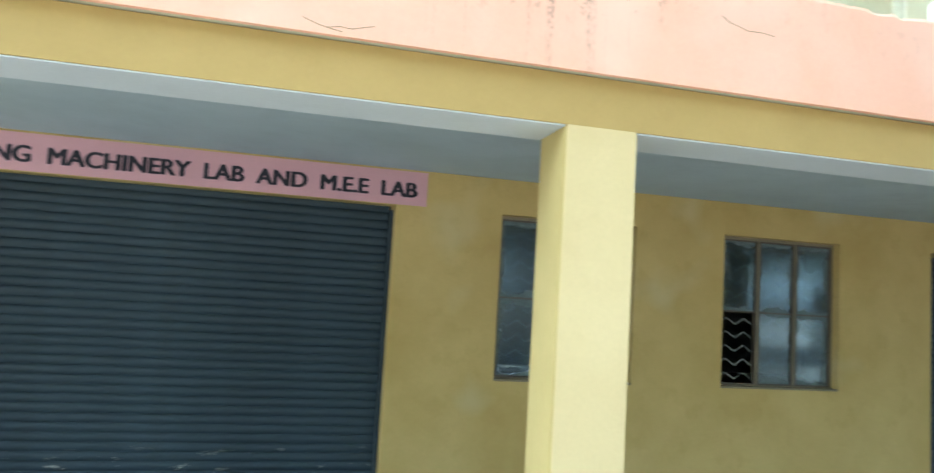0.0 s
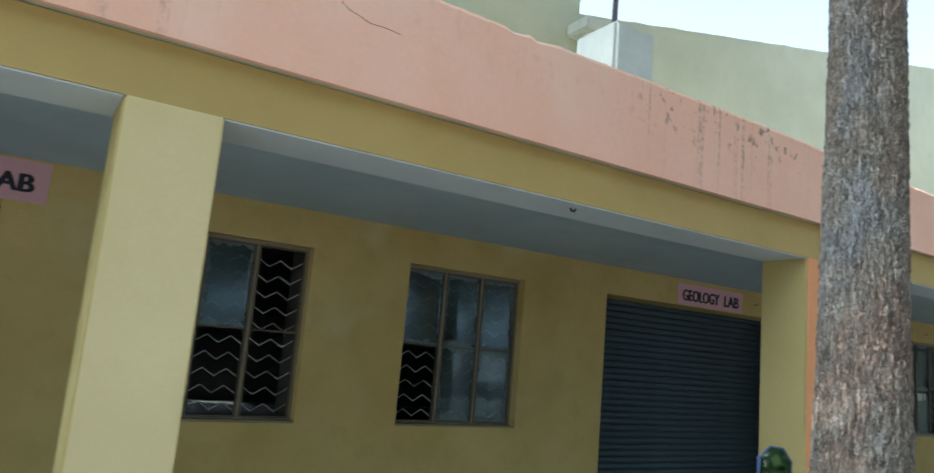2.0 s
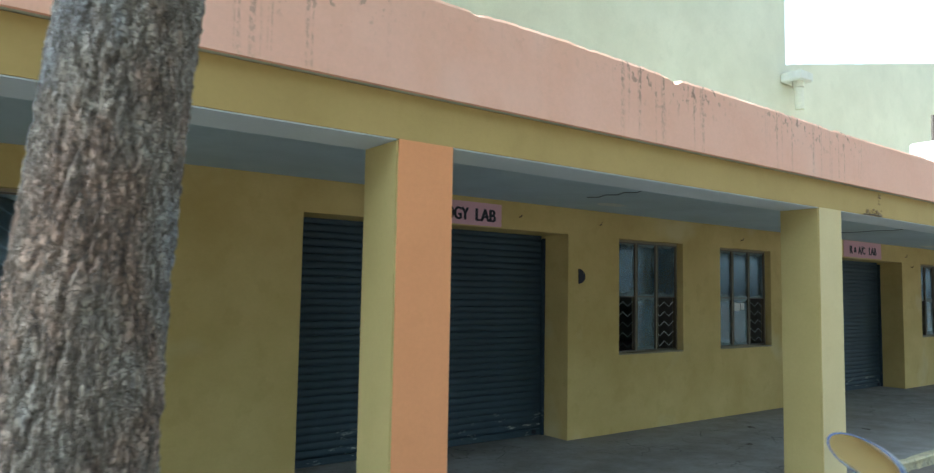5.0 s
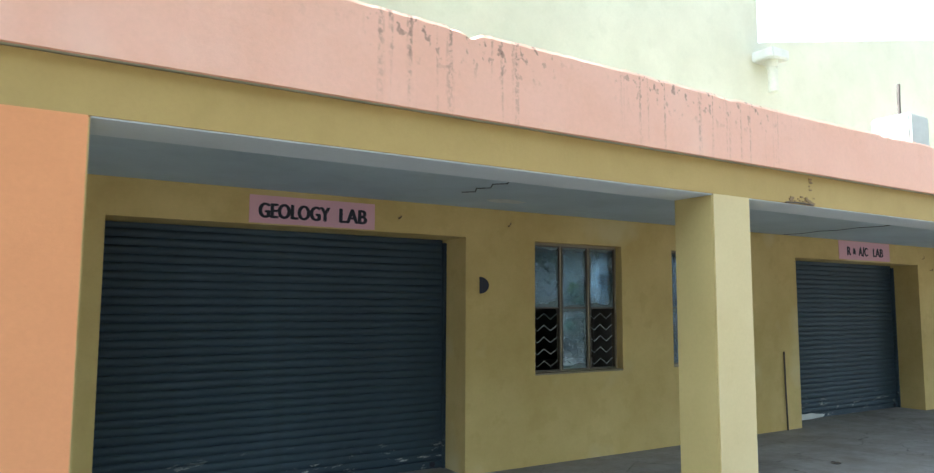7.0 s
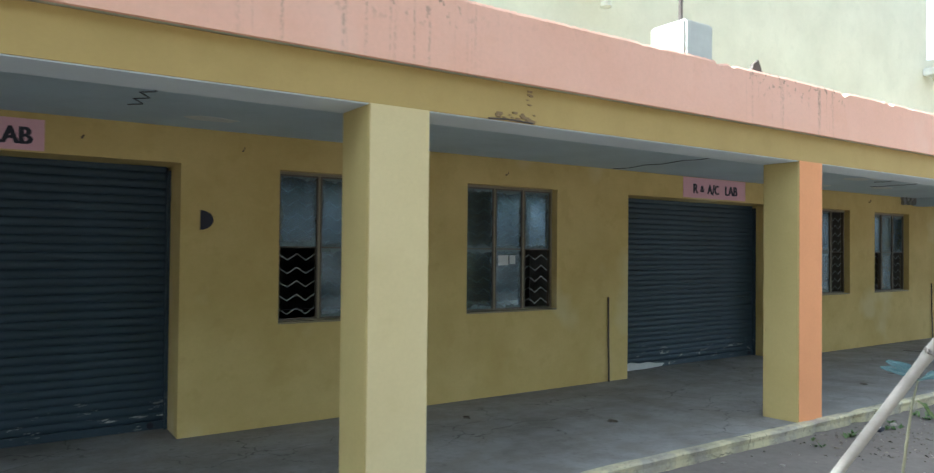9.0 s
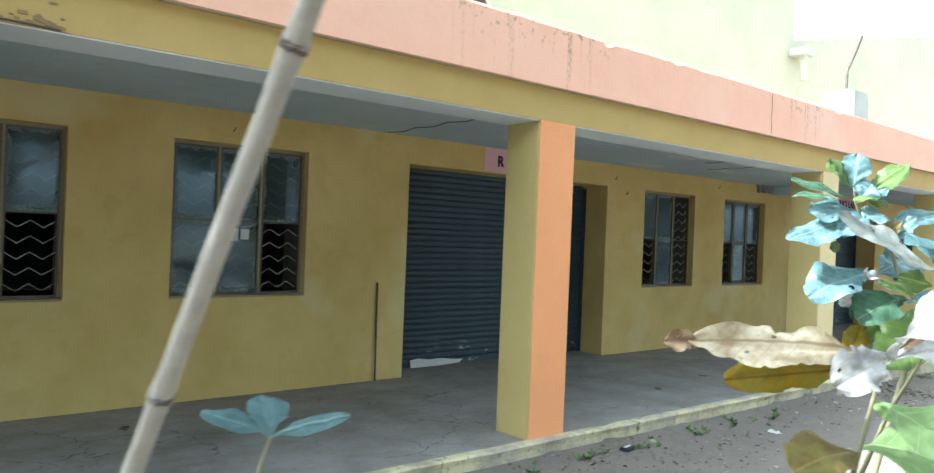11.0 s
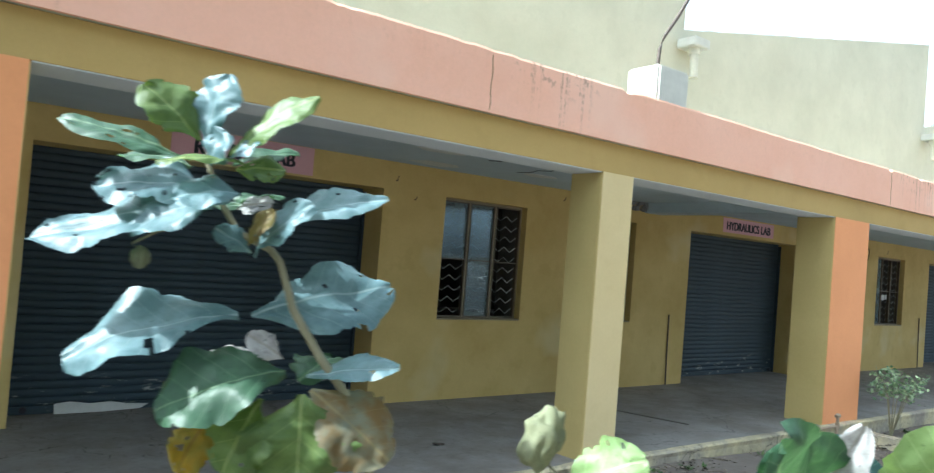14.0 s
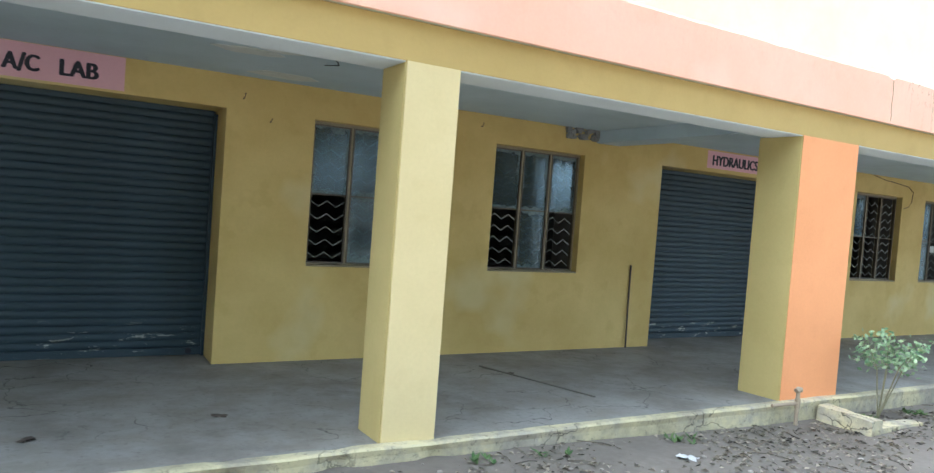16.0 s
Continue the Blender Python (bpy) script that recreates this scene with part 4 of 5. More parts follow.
def leaf_material(name, top, vein, spot, trans, rough=0.45):
    m, nt, b, v = material(name, rough)
    ax, ay = axis(nt, v, "X"), axis(nt, v, "Y")
    ab = nt.nodes.new("ShaderNodeMath")
    ab.operation = "ABSOLUTE"
    nt.links.new(ax, ab.inputs[0])
    su = nt.nodes.new("ShaderNodeMath")
    su.operation = "SUBTRACT"
    nt.links.new(ay, su.inputs[0])
    nt.links.new(mul(nt, ab.outputs[0], 0.75), su.inputs[1])
    pp = nt.nodes.new("ShaderNodeMath")
    pp.operation = "PINGPONG"
    pp.inputs[1].default_value = 0.030
    nt.links.new(su.outputs[0], pp.inputs[0])
    side = ramp(nt, pp.outputs[0], 0.0020, 0.0006)
    midrib = ramp(nt, ab.outputs[0], 0.0042, 0.0022)
    n = noise_tex(nt, v, 14, 5, 0.6)
    n2 = noise_tex(nt, v, 45, 4, 0.7)
    c = mixc(nt, ramp(nt, n, 0.38, 0.62, 0, 0.9), top, spot)
    c = mixc(nt, ramp(nt, n2, 0.62, 0.7, 0, 0.6), c, tuple(x * 0.5 for x in spot))
    c = mixc(nt, mul(nt, side, 0.40), c, vein)
    c = mixc(nt, mul(nt, midrib, 0.75), c, vein)
    nt.links.new(c, b.inputs["Base Color"])
    b.inputs["Specular IOR Level"].default_value = 0.35
    bump(nt, b, n2, 0.5, 0.004)
    tr = nt.nodes.new("ShaderNodeBsdfTranslucent")
    nt.links.new(mixc(nt, 1.0, c, trans, "MULTIPLY"), tr.inputs[0])
    mx = nt.nodes.new("ShaderNodeMixShader")
    mx.inputs[0].default_value = 0.38
    nt.links.new(b.outputs[0], mx.inputs[1])
    nt.links.new(tr.outputs[0], mx.inputs[2])
    nt.links.new(mx.outputs[0], nt.nodes["Material Output"].inputs["Surface"])
    return m


LEAF = {
    # green leaf with reflected sky blue mixed into its base colour
    "blue": leaf_material("sky_tinted_leaf", (0.072, 0.128, 0.135), (0.15, 0.215, 0.215), (0.042, 0.085, 0.092), (0.8, 1.1, 0.6), 0.55),
    # bright sheen of the sky on the blade is put into this base colour
    "sheen": leaf_material("sky_sheen_leaf", (0.165, 0.25, 0.275), (0.30, 0.38, 0.39), (0.09, 0.155, 0.17), (0.8, 1.05, 0.7), 0.38),
    "green": leaf_material("mid_green_leaf", (0.065, 0.13, 0.075), (0.18, 0.26, 0.16), (0.04, 0.085, 0.05), (0.8, 1.0, 0.4)),
    "light": leaf_material("yellow_green_leaf", (0.13, 0.19, 0.055), (0.26, 0.31, 0.13), (0.085, 0.135, 0.04), (1.0, 1.1, 0.35)),
    "lime": leaf_material("pale_lime_leaf", (0.26, 0.36, 0.16), (0.40, 0.48, 0.27), (0.18, 0.27, 0.10), (1.0, 1.1, 0.5)),
    "yellow": leaf_material("yellowing_leaf", (0.23, 0.15, 0.006), (0.11, 0.06, 0.008), (0.13, 0.125, 0.010), (1.1, 1.0, 0.3), 0.7),
    "olive": leaf_material("browning_olive_leaf", (0.17, 0.15, 0.035), (0.22, 0.17, 0.07), (0.13, 0.085, 0.03), (1.1, 1.0, 0.4), 0.6),
    "mottled": leaf_material("mottled_dying_leaf", (0.17, 0.18, 0.13), (0.24, 0.20, 0.10), (0.16, 0.10, 0.03), (1.0, 0.95, 0.4), 0.6),
    "tan": leaf_material("pale_tan_dry_leaf", (0.52, 0.46, 0.34), (0.24, 0.17, 0.10), (0.26, 0.185, 0.11), (1.0, 0.9, 0.6), 0.8),
    "dry": leaf_material("dry_brown_leaf", (0.26, 0.19, 0.12), (0.15, 0.10, 0.06), (0.16, 0.105, 0.065), (1.1, 0.9, 0.6), 0.8),
    "bud": leaf_material("grey_green_bud", (0.26, 0.27, 0.16), (0.26, 0.28, 0.17), (0.16, 0.17, 0.10), (1, 1, 0.6), 0.7),
    "pale": leaf_material("bleached_dry_leaf", (0.52, 0.51, 0.49), (0.30, 0.28, 0.25), (0.26, 0.25, 0.25), (1.0, 1.0, 0.9), 0.8),
    "grey": leaf_material("grey_withering_leaf", (0.33, 0.35, 0.335), (0.26, 0.25, 0.20), (0.19, 0.19, 0.16), (1.0, 1.0, 0.7), 0.7),
}
M_STEM = simple_mat("green_brown_stem", (0.24, 0.22, 0.13), 0.7, var=0.4, scale=30)
M_POLE = simple_mat("pale_grey_bark_pole", (0.36, 0.32, 0.27), 0.85, var=0.5, scale=22, bumpy=0.6)


def leaf_bm(L, W, droop, fold, wave, seed, ragged=0.0):
    """A broad leaf lying along +y: narrow foot, widest beyond its middle, scalloped rim, quilted between the side veins."""
    rnd = random.Random(seed)
    ph, ph2, bend = rnd.random() * 6.28, rnd.random() * 6.28, rnd.uniform(-0.05, 0.05)
    nu, nv = 40, 7
    bm = bmesh.new()
    grid = []
    for i in range(nu + 1):
        u = i / nu
        body = math.sin(math.pi * min(1.0, max(0.0, u * 0.955 + 0.03)) ** 1.25) ** 0.60
        w = 0.5 * W * (0.045 + 0.955 * body * min(1.0, 0.16 + u * 2.6))
        row = []
        for j in range(-nv, nv + 1):
            v = j / nv
            sd = 1.0 if v > 0 else 0.0
            scallop = abs(math.sin(u * 13 + ph + sd * 1.4))
            e = 1 + 0.075 * scallop * abs(v) + 0.16 * noise.noise((u * 5, sd * 4, seed * 1.7)) + 0.05 * noise.noise((u * 29, sd * 3, seed * 0.7))
            if abs(v) > 0.55:
                bite = noise.noise((u * 11, sd * 5, seed * 2.9)) + 0.45 * noise.noise((u * 36, sd * 2, seed * 1.1)) - 0.08
                e -= ragged * max(0.0, bite) * (abs(v) - 0.4) * 1.5
            x = v * w * e
            quilt = abs(math.sin((u * L - 0.75 * abs(x)) / 0.030 * 1.5708))
            z = droop * L * u * (1 - u) * 1.15 + fold * abs(x) * (1 - 0.35 * u)
            z += wave * W * v * v * math.sin(u * 12 + ph2 + sd * 1.3) + 0.07 * W * noise.noise((u * 3.6, v * 1.8, seed)) + 0.014 * W * noise.noise((u * 15, v * 6, seed)) + 0.004 * quilt * (1 - v * v * 0.6) * min(1, abs(v) * 4)
            z += max(0.0, ragged - 0.45) * W * (0.11 * noise.noise((u * 13, v * 5, seed * 0.9)) + 0.06 * noise.noise((u * 34, v * 13, seed * 1.9)))
            z -= 0.10 * W * max(0.0, abs(v) - 0.6) * (1 + noise.noise((u * 4, sd * 7, seed * 0.3)))
            row.append(bm.verts.new((x + bend * L * math.sin(u * 3.14), u * L, z)))
        grid.append(row)
    for i, (a, b) in enumerate(zip(grid, grid[1:])):
        for j in range(2 * nv):
            hole = ragged > 0.3 and i > 10 and abs(j + 0.5 - nv) > 1.5 and noise.noise((i * 0.33, j * 0.55, seed * 3.3)) > 0.72 - 0.4 * min(ragged, 0.36)
            if not hole:
                bm.faces.new((a[j], a[j + 1], b[j + 1], b[j]))
    return bm


def leaf(plant, base, tip, width, normal, kind, droop=0.2, fold=0.15, wave=0.06, ragged=0.0):
    base, tip, normal = Vector(base), Vector(tip), Vector(normal)
    d = tip - base
    L = d.length
    ya = d.normalized()
    za = (normal - ya * normal.dot(ya)).normalized()
    xa = ya.cross(za)
    seed = int(abs(base.x * 977 + tip.z * 613 + width * 1331 + tip.x * 311)) % 997
    ob = part("leaf", leaf_bm(L, width, droop, fold, wave, seed, ragged), LEAF[kind], plant, "", True)
    ob.matrix_basis = Matrix.Translation(base) @ Matrix((xa, ya, za)).transposed().to_4x4()
    return ob


RX, TX = Vector((0.83, -0.56, 0)), Vector((-0.56, -0.83, 0))


def at(o, r, u, t=0.0):
    """A point of a plant: along the walk, up, and out towards the path from o."""
    return Vector(o) + RX * r + Vector((0, 0, u)) + TX * t


def nrm(r, u, t):
    return RX * r + Vector((0, 0, u)) + TX * t


def stem(plant, pts, r, name="stem"):
    n = len(pts)
    return part(name, tube(bmesh.new(), pts, [r * (1 - 0.55 * i / (n - 1)) for i in range(n)], 8), M_STEM, plant, "", True)


# tall broad-leaved sapling before the third shutter
B = (14.29, -1.98, 1.63)
pb = tagged(new("broadleaf_sapling"), "tall sapling with broad leaves blued by sky sheen in bare earth", "plant", group="broad-leaved saplings")
stem(pb, [at(B, 0.62, -1.80), at(B, 0.56, -1.3), at(B, 0.48, -0.822), at(B, 0.383, -0.47), at(B, 0.268, -0.332), at(B, 0.175, -0.194), at(B, 0.126, -0.06), at(B, 0.097, -0.028), at(B, 0, 0.016), at(B, -0.062, 0.106), at(B, -0.102, 0.206), at(B, -0.11, 0.27)], 0.016)


def lb(b, t, w, n, k, **kw):
    # blue leaves of this plant take the paler colour with the sheen in it
    leaf(pb, at(B, *b), at(B, *t), w * 1.35, nrm(n[0], n[1] + 0.25, n[2]), "sheen" if k == "blue" else k, **{'ragged': 0.35, **kw})


lb((-0.115, 0.265, 0), (-0.075, 0.476, -0.03), 0.127, (-0.3, 0.25, 0.9), "blue")
lb((-0.133, 0.273, 0), (-0.294, 0.415, 0.03), 0.119, (0.3, 0.35, 0.9), "light")
lb((-0.153, 0.21, 0), (-0.51, 0.297, 0.04), 0.081, (0, 0.75, 0.65), "green", droop=0.15)
lb((-0.045, 0.234, 0), (0.202, 0.423, 0.02), 0.102, (-0.4, 0.45, 0.8), "light")
lb((-0.092, 0.203, 0.03), (-0.037, 0.293, 0.06), 0.105, (0, 0.6, 0.8), "blue")
lb((-0.038, 0.221, 0.02), (0.061, 0.28, 0.05), 0.071, (0, 0.7, 0.7), "blue")
lb((0.013, 0.21, 0.05), (-0.194, 0.185, 0.14), 0.058, (0, 0.9, 0.4), "light")
lb((-0.049, 0.217, -0.05), (0.129, 0.269, -0.12), 0.075, (0, 0.8, 0.5), "green")
lb((-0.169, 0.201, -0.05), (-0.409, 0.219, -0.12), 0.075, (0, 0.8, 0.5), "green")
lb((-0.024, 0.195, 0), (0.113, 0.207, -0.03), 0.075, (0, 0.4, 0.9), "light")
lb((0.021, 0.123, 0.08), (-0.138, 0.092, 0.16), 0.105, (0, 0.65, 0.75), "blue")
lb((-0.07, 0.131, 0), (-0.399, 0.114, 0.03), 0.144, (0, 0.65, 0.75), "blue", ragged=0.5, wave=0.09)
lb((-0.083, 0.087, 0), (-0.537, -0.049, 0.08), 0.144, (-0.1, 0.7, 0.7), "blue", ragged=0.5, wave=0.09, droop=0.12)
lb((-0.026, 0.115, 0.03), (-0.259, -0.005, 0.12), 0.119, (0, 0.7, 0.7), "blue", ragged=0.4)
lb((-0.009, 0.096, -0.04), (-0.311, 0.028, -0.14), 0.119, (0, 0.9, 0.35), "green")
lb((-0.01, 0.104, -0.04), (0.009, 0.127, -0.2), 0.119, (0, 0.9, 0.3), "green")
lb((0.035, -0.001, 0), (0.423, 0.144, 0.03), 0.098, (0, 0.65, 0.75), "blue", droop=0.22)
lb((0.053, -0.048, 0.02), (0.222, 0.11, 0.08), 0.102, (-0.3, 0.5, 0.8), "blue")
lb((-0.009, 0.084, 0), (0.095, 0.106, 0.02), 0.061, (0, 0.6, 0.8), "pale")
lb((0.039, -0.041, 0), (-0.053, 0.022, 0.05), 0.068, (0.2, 0.5, 0.8), "blue")
lb((0.045, -0.018, 0.05), (0.12, 0.085, 0.09), 0.061, (-0.3, 0.4, 0.85), "olive")
lb((0.02, -0.219, 0), (-0.413, -0.364, 0.1), 0.190, (-0.1, 0.72, 0.68), "blue", ragged=0.4, wave=0.08, droop=0.22)
lb((0.058, -0.22, 0), (0.435, -0.12, -0.22), 0.190, (0.05, 0.5, 0.85), "blue", wave=0.05, droop=0.15)
lb((0.158, -0.337, 0), (0.063, -0.268, 0.05), 0.061, (0, 0.5, 0.8), "pale")
lb((0.143, -0.337, -0.03), (-0.155, -0.413, -0.02), 0.088, (0, 0.85, 0.5), "pale", droop=0.2)
lb((0.172, -0.364, 0.03), (-0.145, -0.478, 0.13), 0.190, (-0.2, 0.45, 0.85), "green", wave=0.08)
lb((0.12, -0.444, 0.05), (0.035, -0.648, 0.08), 0.161, (-0.2, 0.35, 0.9), "light")
lb((-0.023, -0.499, 0), (-0.109, -0.676, 0.02), 0.112, (-0.2, 0.4, 0.9), "yellow", ragged=0.4)
lb((0.23, -0.381, 0), (0.497, -0.333, 0.05), 0.081, (0, 0.75, 0.65), "blue", droop=0.1)
lb((0.245, -0.416, 0.02), (0.486, -0.591, 0.06), 0.161, (0.2, 0.4, 0.9), "mottled", ragged=0.35)
lb((0.228, -0.425, 0.04), (0.244, -0.66, 0.1), 0.237, (0.05, 0.3, 0.95), "light")
lb((0.197, -0.407, -0.05), (0.275, -0.353, -0.2), 0.136, (0, 0.85, 0.4), "green")
bm = bmesh.new()
bmesh.ops.create_icosphere(bm, subdivisions=3, radius=1.0)
for v in bm.verts:
    v.co = Vector((v.co.x * 0.026, v.co.y * 0.026, v.co.z * 0.032)) * (1 + 0.2 * noise.noise(v.co * 2.3))
fruit = part("bud", bm, LEAF["bud"], pb, "small round yellow-green bud", True)
fruit.location = at(B, -0.246, -0.075, 0.06)
stem(pb, [at(B, -0.15, 0.03), at(B, -0.22, 0.0, 0.03), at(B, -0.275, -0.038, 0.05), at(B, -0.25, -0.06, 0.06)], 0.006, "twig")

# nearer sapling with yellow, bleached and curled dry leaves
A = (12.86, -2.83, 1.48)
pa = tagged(new("broadleaf_sapling"), "broad-leaved sapling with yellowing and withered curled leaves", "plant", group="broad-leaved saplings")
stem(pa, [at(A, -0.40, -1.62), at(A, -0.28, -0.9), at(A, -0.16, -0.42), at(A, -0.09, -0.24), at(A, -0.01, -0.08), at(A, 0, 0.02)], 0.012)


def la(b, t, w, n, k, **kw):
    leaf(pa, at(A, *b), at(A, *t), w, nrm(*n), k, **{'ragged': 0.25, **kw})


NA_ = (12.86, -2.832, 1.475)
leaf(pa, NA_, (12.76, -3.30, 1.69), 0.235, (0.20, 0.33, 0.90), "yellow", 0.10, 0.12, 0.07, 0.30)
leaf(pa, (12.875, -2.835, 1.46), (13.39, -3.09, 1.575), 0.20, (-0.25, -0.50, 0.82), "blue", 0.30, 0.18, 0.07, 0.15)
leaf(pa, NA_, (13.10, -2.62, 1.615), 0.15, (-0.30, -0.50, 0.80), "blue", 0.10, 0.15, 0.06, 0.15)
leaf(pa, (12.85, -2.83, 1.46), (12.563, -2.58, 1.675), 0.15, (-0.15, -0.60, 0.70), "grey", -0.10, 0.25, 0.08, 0.45)
leaf(pa, (12.86, -2.83, 1.48), (12.80, -2.76, 1.57), 0.08, (-0.3, -0.5, 0.8), "blue", 0.1, 0.2, 0.08)
leaf(pa, (12.86, -2.84, 1.42), (12.535, -3.07, 1.40), 0.21, (-0.45, -0.55, 0.70), "dry", 0.42, 0.75, 0.10, 0.2)
leaf(pa, (12.80, -2.79, 1.33), (12.57, -2.715, 1.43), 0.065, (-0.2, -0.6, 0.75), "light", 0.25, 0.5, 0.10, 0.3)
leaf(pa, (12.59, -2.72, 1.43), (12.508, -2.69, 1.465), 0.05, (-0.2, -0.6, 0.75), "pale", -0.2, 0.9, 0.25, 0.5)
leaf(pa, (12.86, -2.84, 1.42), (13.03, -3.17, 1.30), 0.17, (-0.15, -0.35, 0.90), "olive", 0.50, 0.45, 0.08, 0.2)
la((0.0, -0.07), (0.17, -0.16, 0.06), 0.16, (0, 0.35, 0.9), "light", droop=0.2)
la((-0.02, -0.10), (0.05, -0.28, 0.10), 0.17, (-0.1, 0.4, 0.9), "green")
la((-0.04, -0.13), (0.30, -0.30, -0.04), 0.18, (0, 0.6, 0.75), "green")
la((-0.08, -0.20), (-0.28, -0.34, 0.06), 0.17, (0, 0.6, 0.8), "light")
la((-0.05, -0.06), (-0.14, -0.03, -0.06), 0.10, (0, 0.5, 0.85), "light")

# shoot with withered leaves hanging over the path
F = (11.83, -3.03, 1.27)
pf = tagged(new("broadleaf_sapling"), "low sapling with torn brown and bleached hanging leaves", "plant", group="broad-leaved saplings")
stem(pf, [(11.97, -2.86, -0.12), (11.95, -2.88, 0.5), (11.90, -2.94, 0.95), (11.83, -3.03, 1.27)], 0.011)
leaf(pf, (11.78, -3.03, 1.29), (11.505, -2.68, 1.285), 0.115, (-0.55, -0.50, 0.55), "tan", 0.16, 0.55, 0.16, 0.7)
leaf(pf, (11.53, -2.70, 1.275), (11.47, -2.63, 1.28), 0.06, (-0.6, -0.5, 0.3), "dry", 0.3, 0.9, 0.25, 0.4)
leaf(pf, (11.76, -3.00, 1.25), (11.60, -2.73, 1.185), 0.11, (-0.60, -0.65, 0.15), "yellow", 0.05, 0.25, 0.12, 0.3)
leaf(pf, (11.78, -3.05, 1.29), (11.60, -3.40, 1.465), 0.13, (-0.7, -0.1, 0.65), "pale", 0.12, 0.6, 0.18, 0.85)
leaf(pf, (11.84, -3.03, 1.27), (11.93, -3.15, 1.42), 0.03, (-0.5, -0.7, 0.4), "dry", 0.1, 0.5, 0.1, 0.4)
leaf(pf, (11.80, -3.05, 1.28), (11.66, -2.99, 1.21), 0.12, (-0.5, -0.6, 0.5), "pale", 0.30, 0.5, 0.14, 0.7)
leaf(pf, (11.82, -3.05, 1.27), (12.07, -3.15, 1.29), 0.14, (-0.3, -0.5, 0.8), "pale", 0.32, 0.3, 0.12, 0.7)
leaf(pf, (11.94, -3.18, 1.41), (11.83, -3.37, 1.53), 0.12, (-0.75, 0.1, 0.6), "dry", 0.35, 0.9, 0.2, 0.7)
leaf(pf, (11.86, -3.0, 1.15), (11.80, -3.26, 1.05), 0.19, (-0.3, -0.2, 0.9), "lime", 0.25)
leaf(pf, (11.90, -2.95, 1.02), (12.06, -3.15, 0.98), 0.20, (-0.2, -0.3, 0.9), "lime", 0.25)
leaf(pf, (11.90, -2.95, 1.0), (11.65, -2.90, 0.98), 0.16, (-0.3, -0.3, 0.9), "olive", 0.25)
stem(pf, [(11.92, -2.92, 0.85), (12.0, -2.98, 1.10), (11.96, -3.12, 1.37), (11.94, -3.18, 1.41)], 0.007, "branch")

# low shrub with big round leaves and a curled bud
pc = tagged(new("broadleaf_shrub"), "low shrub with big pale green leaves and a curled bud", "plant")
stem(pc, [(15.55, -2.85, -0.12), (15.50, -2.90, 0.6), (15.42, -2.98, 1.02), (15.36, -3.10, 1.16)], 0.014)
stem(pc, [(15.48, -2.92, 0.75), (15.40, -2.60, 0.86), (15.30, -2.38, 0.92), (15.26, -2.29, 0.98)], 0.008, "branch")
stem(pc, [(15.50, -2.90, 0.8), (15.60, -3.1, 1.0), (15.62, -3.24, 1.12)], 0.008, "branch")
stem(pc, [(15.42, -2.98, 1.02), (15.34, -3.2, 1.12), (15.24, -3.34, 1.22)], 0.008, "branch")
leaf(pc, (15.33, -3.02, 1.0), (15.04, -3.23, 1.295), 0.34, (-0.45, -0.70, 0.35), "green", 0.10, 0.12, 0.05, 0.15)
leaf(pc, (15.43, -3.0, 1.02), (15.28, -3.14, 1.265), 0.27, (-0.45, -0.70, 0.30), "green", 0.15, 0.15, 0.05)
leaf(pc, (15.50, -3.05, 1.02), (15.455, -3.21, 1.295), 0.11, (-0.75, -0.45, 0.25), "pale", 0.10, 0.6, 0.05, 0.1)
leaf(pc, (15.56, -3.08, 1.0), (15.58, -3.10, 1.235), 0.20, (-0.4, -0.75, 0.35), "blue", 0.15, 0.3, 0.06, 0.1)
leaf(pc, (15.72, -3.20, 1.03), (15.605, -3.42, 1.33), 0.27, (-0.45, -0.60, 0.50), "lime", 0.12, 0.22, 0.05, 0.1)
leaf(pc, (15.09, -2.57, 0.985), (15.20, -2.76, 1.115), 0.20, (-0.35, -0.55, 0.70), "lime", 0.2, 0.2, 0.1, 0.6)
leaf(pc, (15.42, -2.7, 0.84), (15.28, -2.62, 0.86), 0.14, (-0.3, -0.4, 0.85), "blue", 0.2, 0.2, 0.1)
stem(pc, [(15.42, -2.70, 0.84), (15.25, -2.62, 0.93), (15.09, -2.57, 0.985)], 0.007, "branch")
bm = bmesh.new()
bmesh.ops.create_icosphere(bm, subdivisions=4, radius=1.0)
for v in bm.verts:
    p = v.co.copy()
    n = 1 + 0.22 * noise.noise(p * 1.9) + 0.10 * noise.noise(p * 4.7)
    crease = 0.10 * abs(math.sin(3.2 * p.z + 2 * p.x))
    v.co = Vector((p.x * 0.074, p.y * 0.068, p.z * 0.105 + 0.01)) * (n - crease)
    v.co.x += 0.02 * math.sin(v.co.z * 16)
bud = part("curled_bud", bm, LEAF["bud"], pc, "lumpy curled pale green bud", True)
bud.location = (15.26, -2.28, 1.04)

# seedling with two cupped leaves
pe = tagged(new("seedling"), "thin seedling with two pale cupped leaves", "plant")
E0 = Vector((10.53, -2.29, 1.08))
stem(pe, [(10.44, -2.22, -0.12), (10.46, -2.25, 0.6), (10.50, -2.28, 0.98), E0], 0.008)
leaf(pe, E0, E0 + RX * -0.15 + Vector((0, 0, 0.05)), 0.08, nrm(0.1, 0.95, 0.25), "blue", 0.1, 0.1, 0.03)
leaf(pe, E0, E0 + RX * 0.17 + Vector((0, 0, 0.05)), 0.06, nrm(0.1, 0.9, 0.35), "blue", 0.1, 0.1, 0.03)
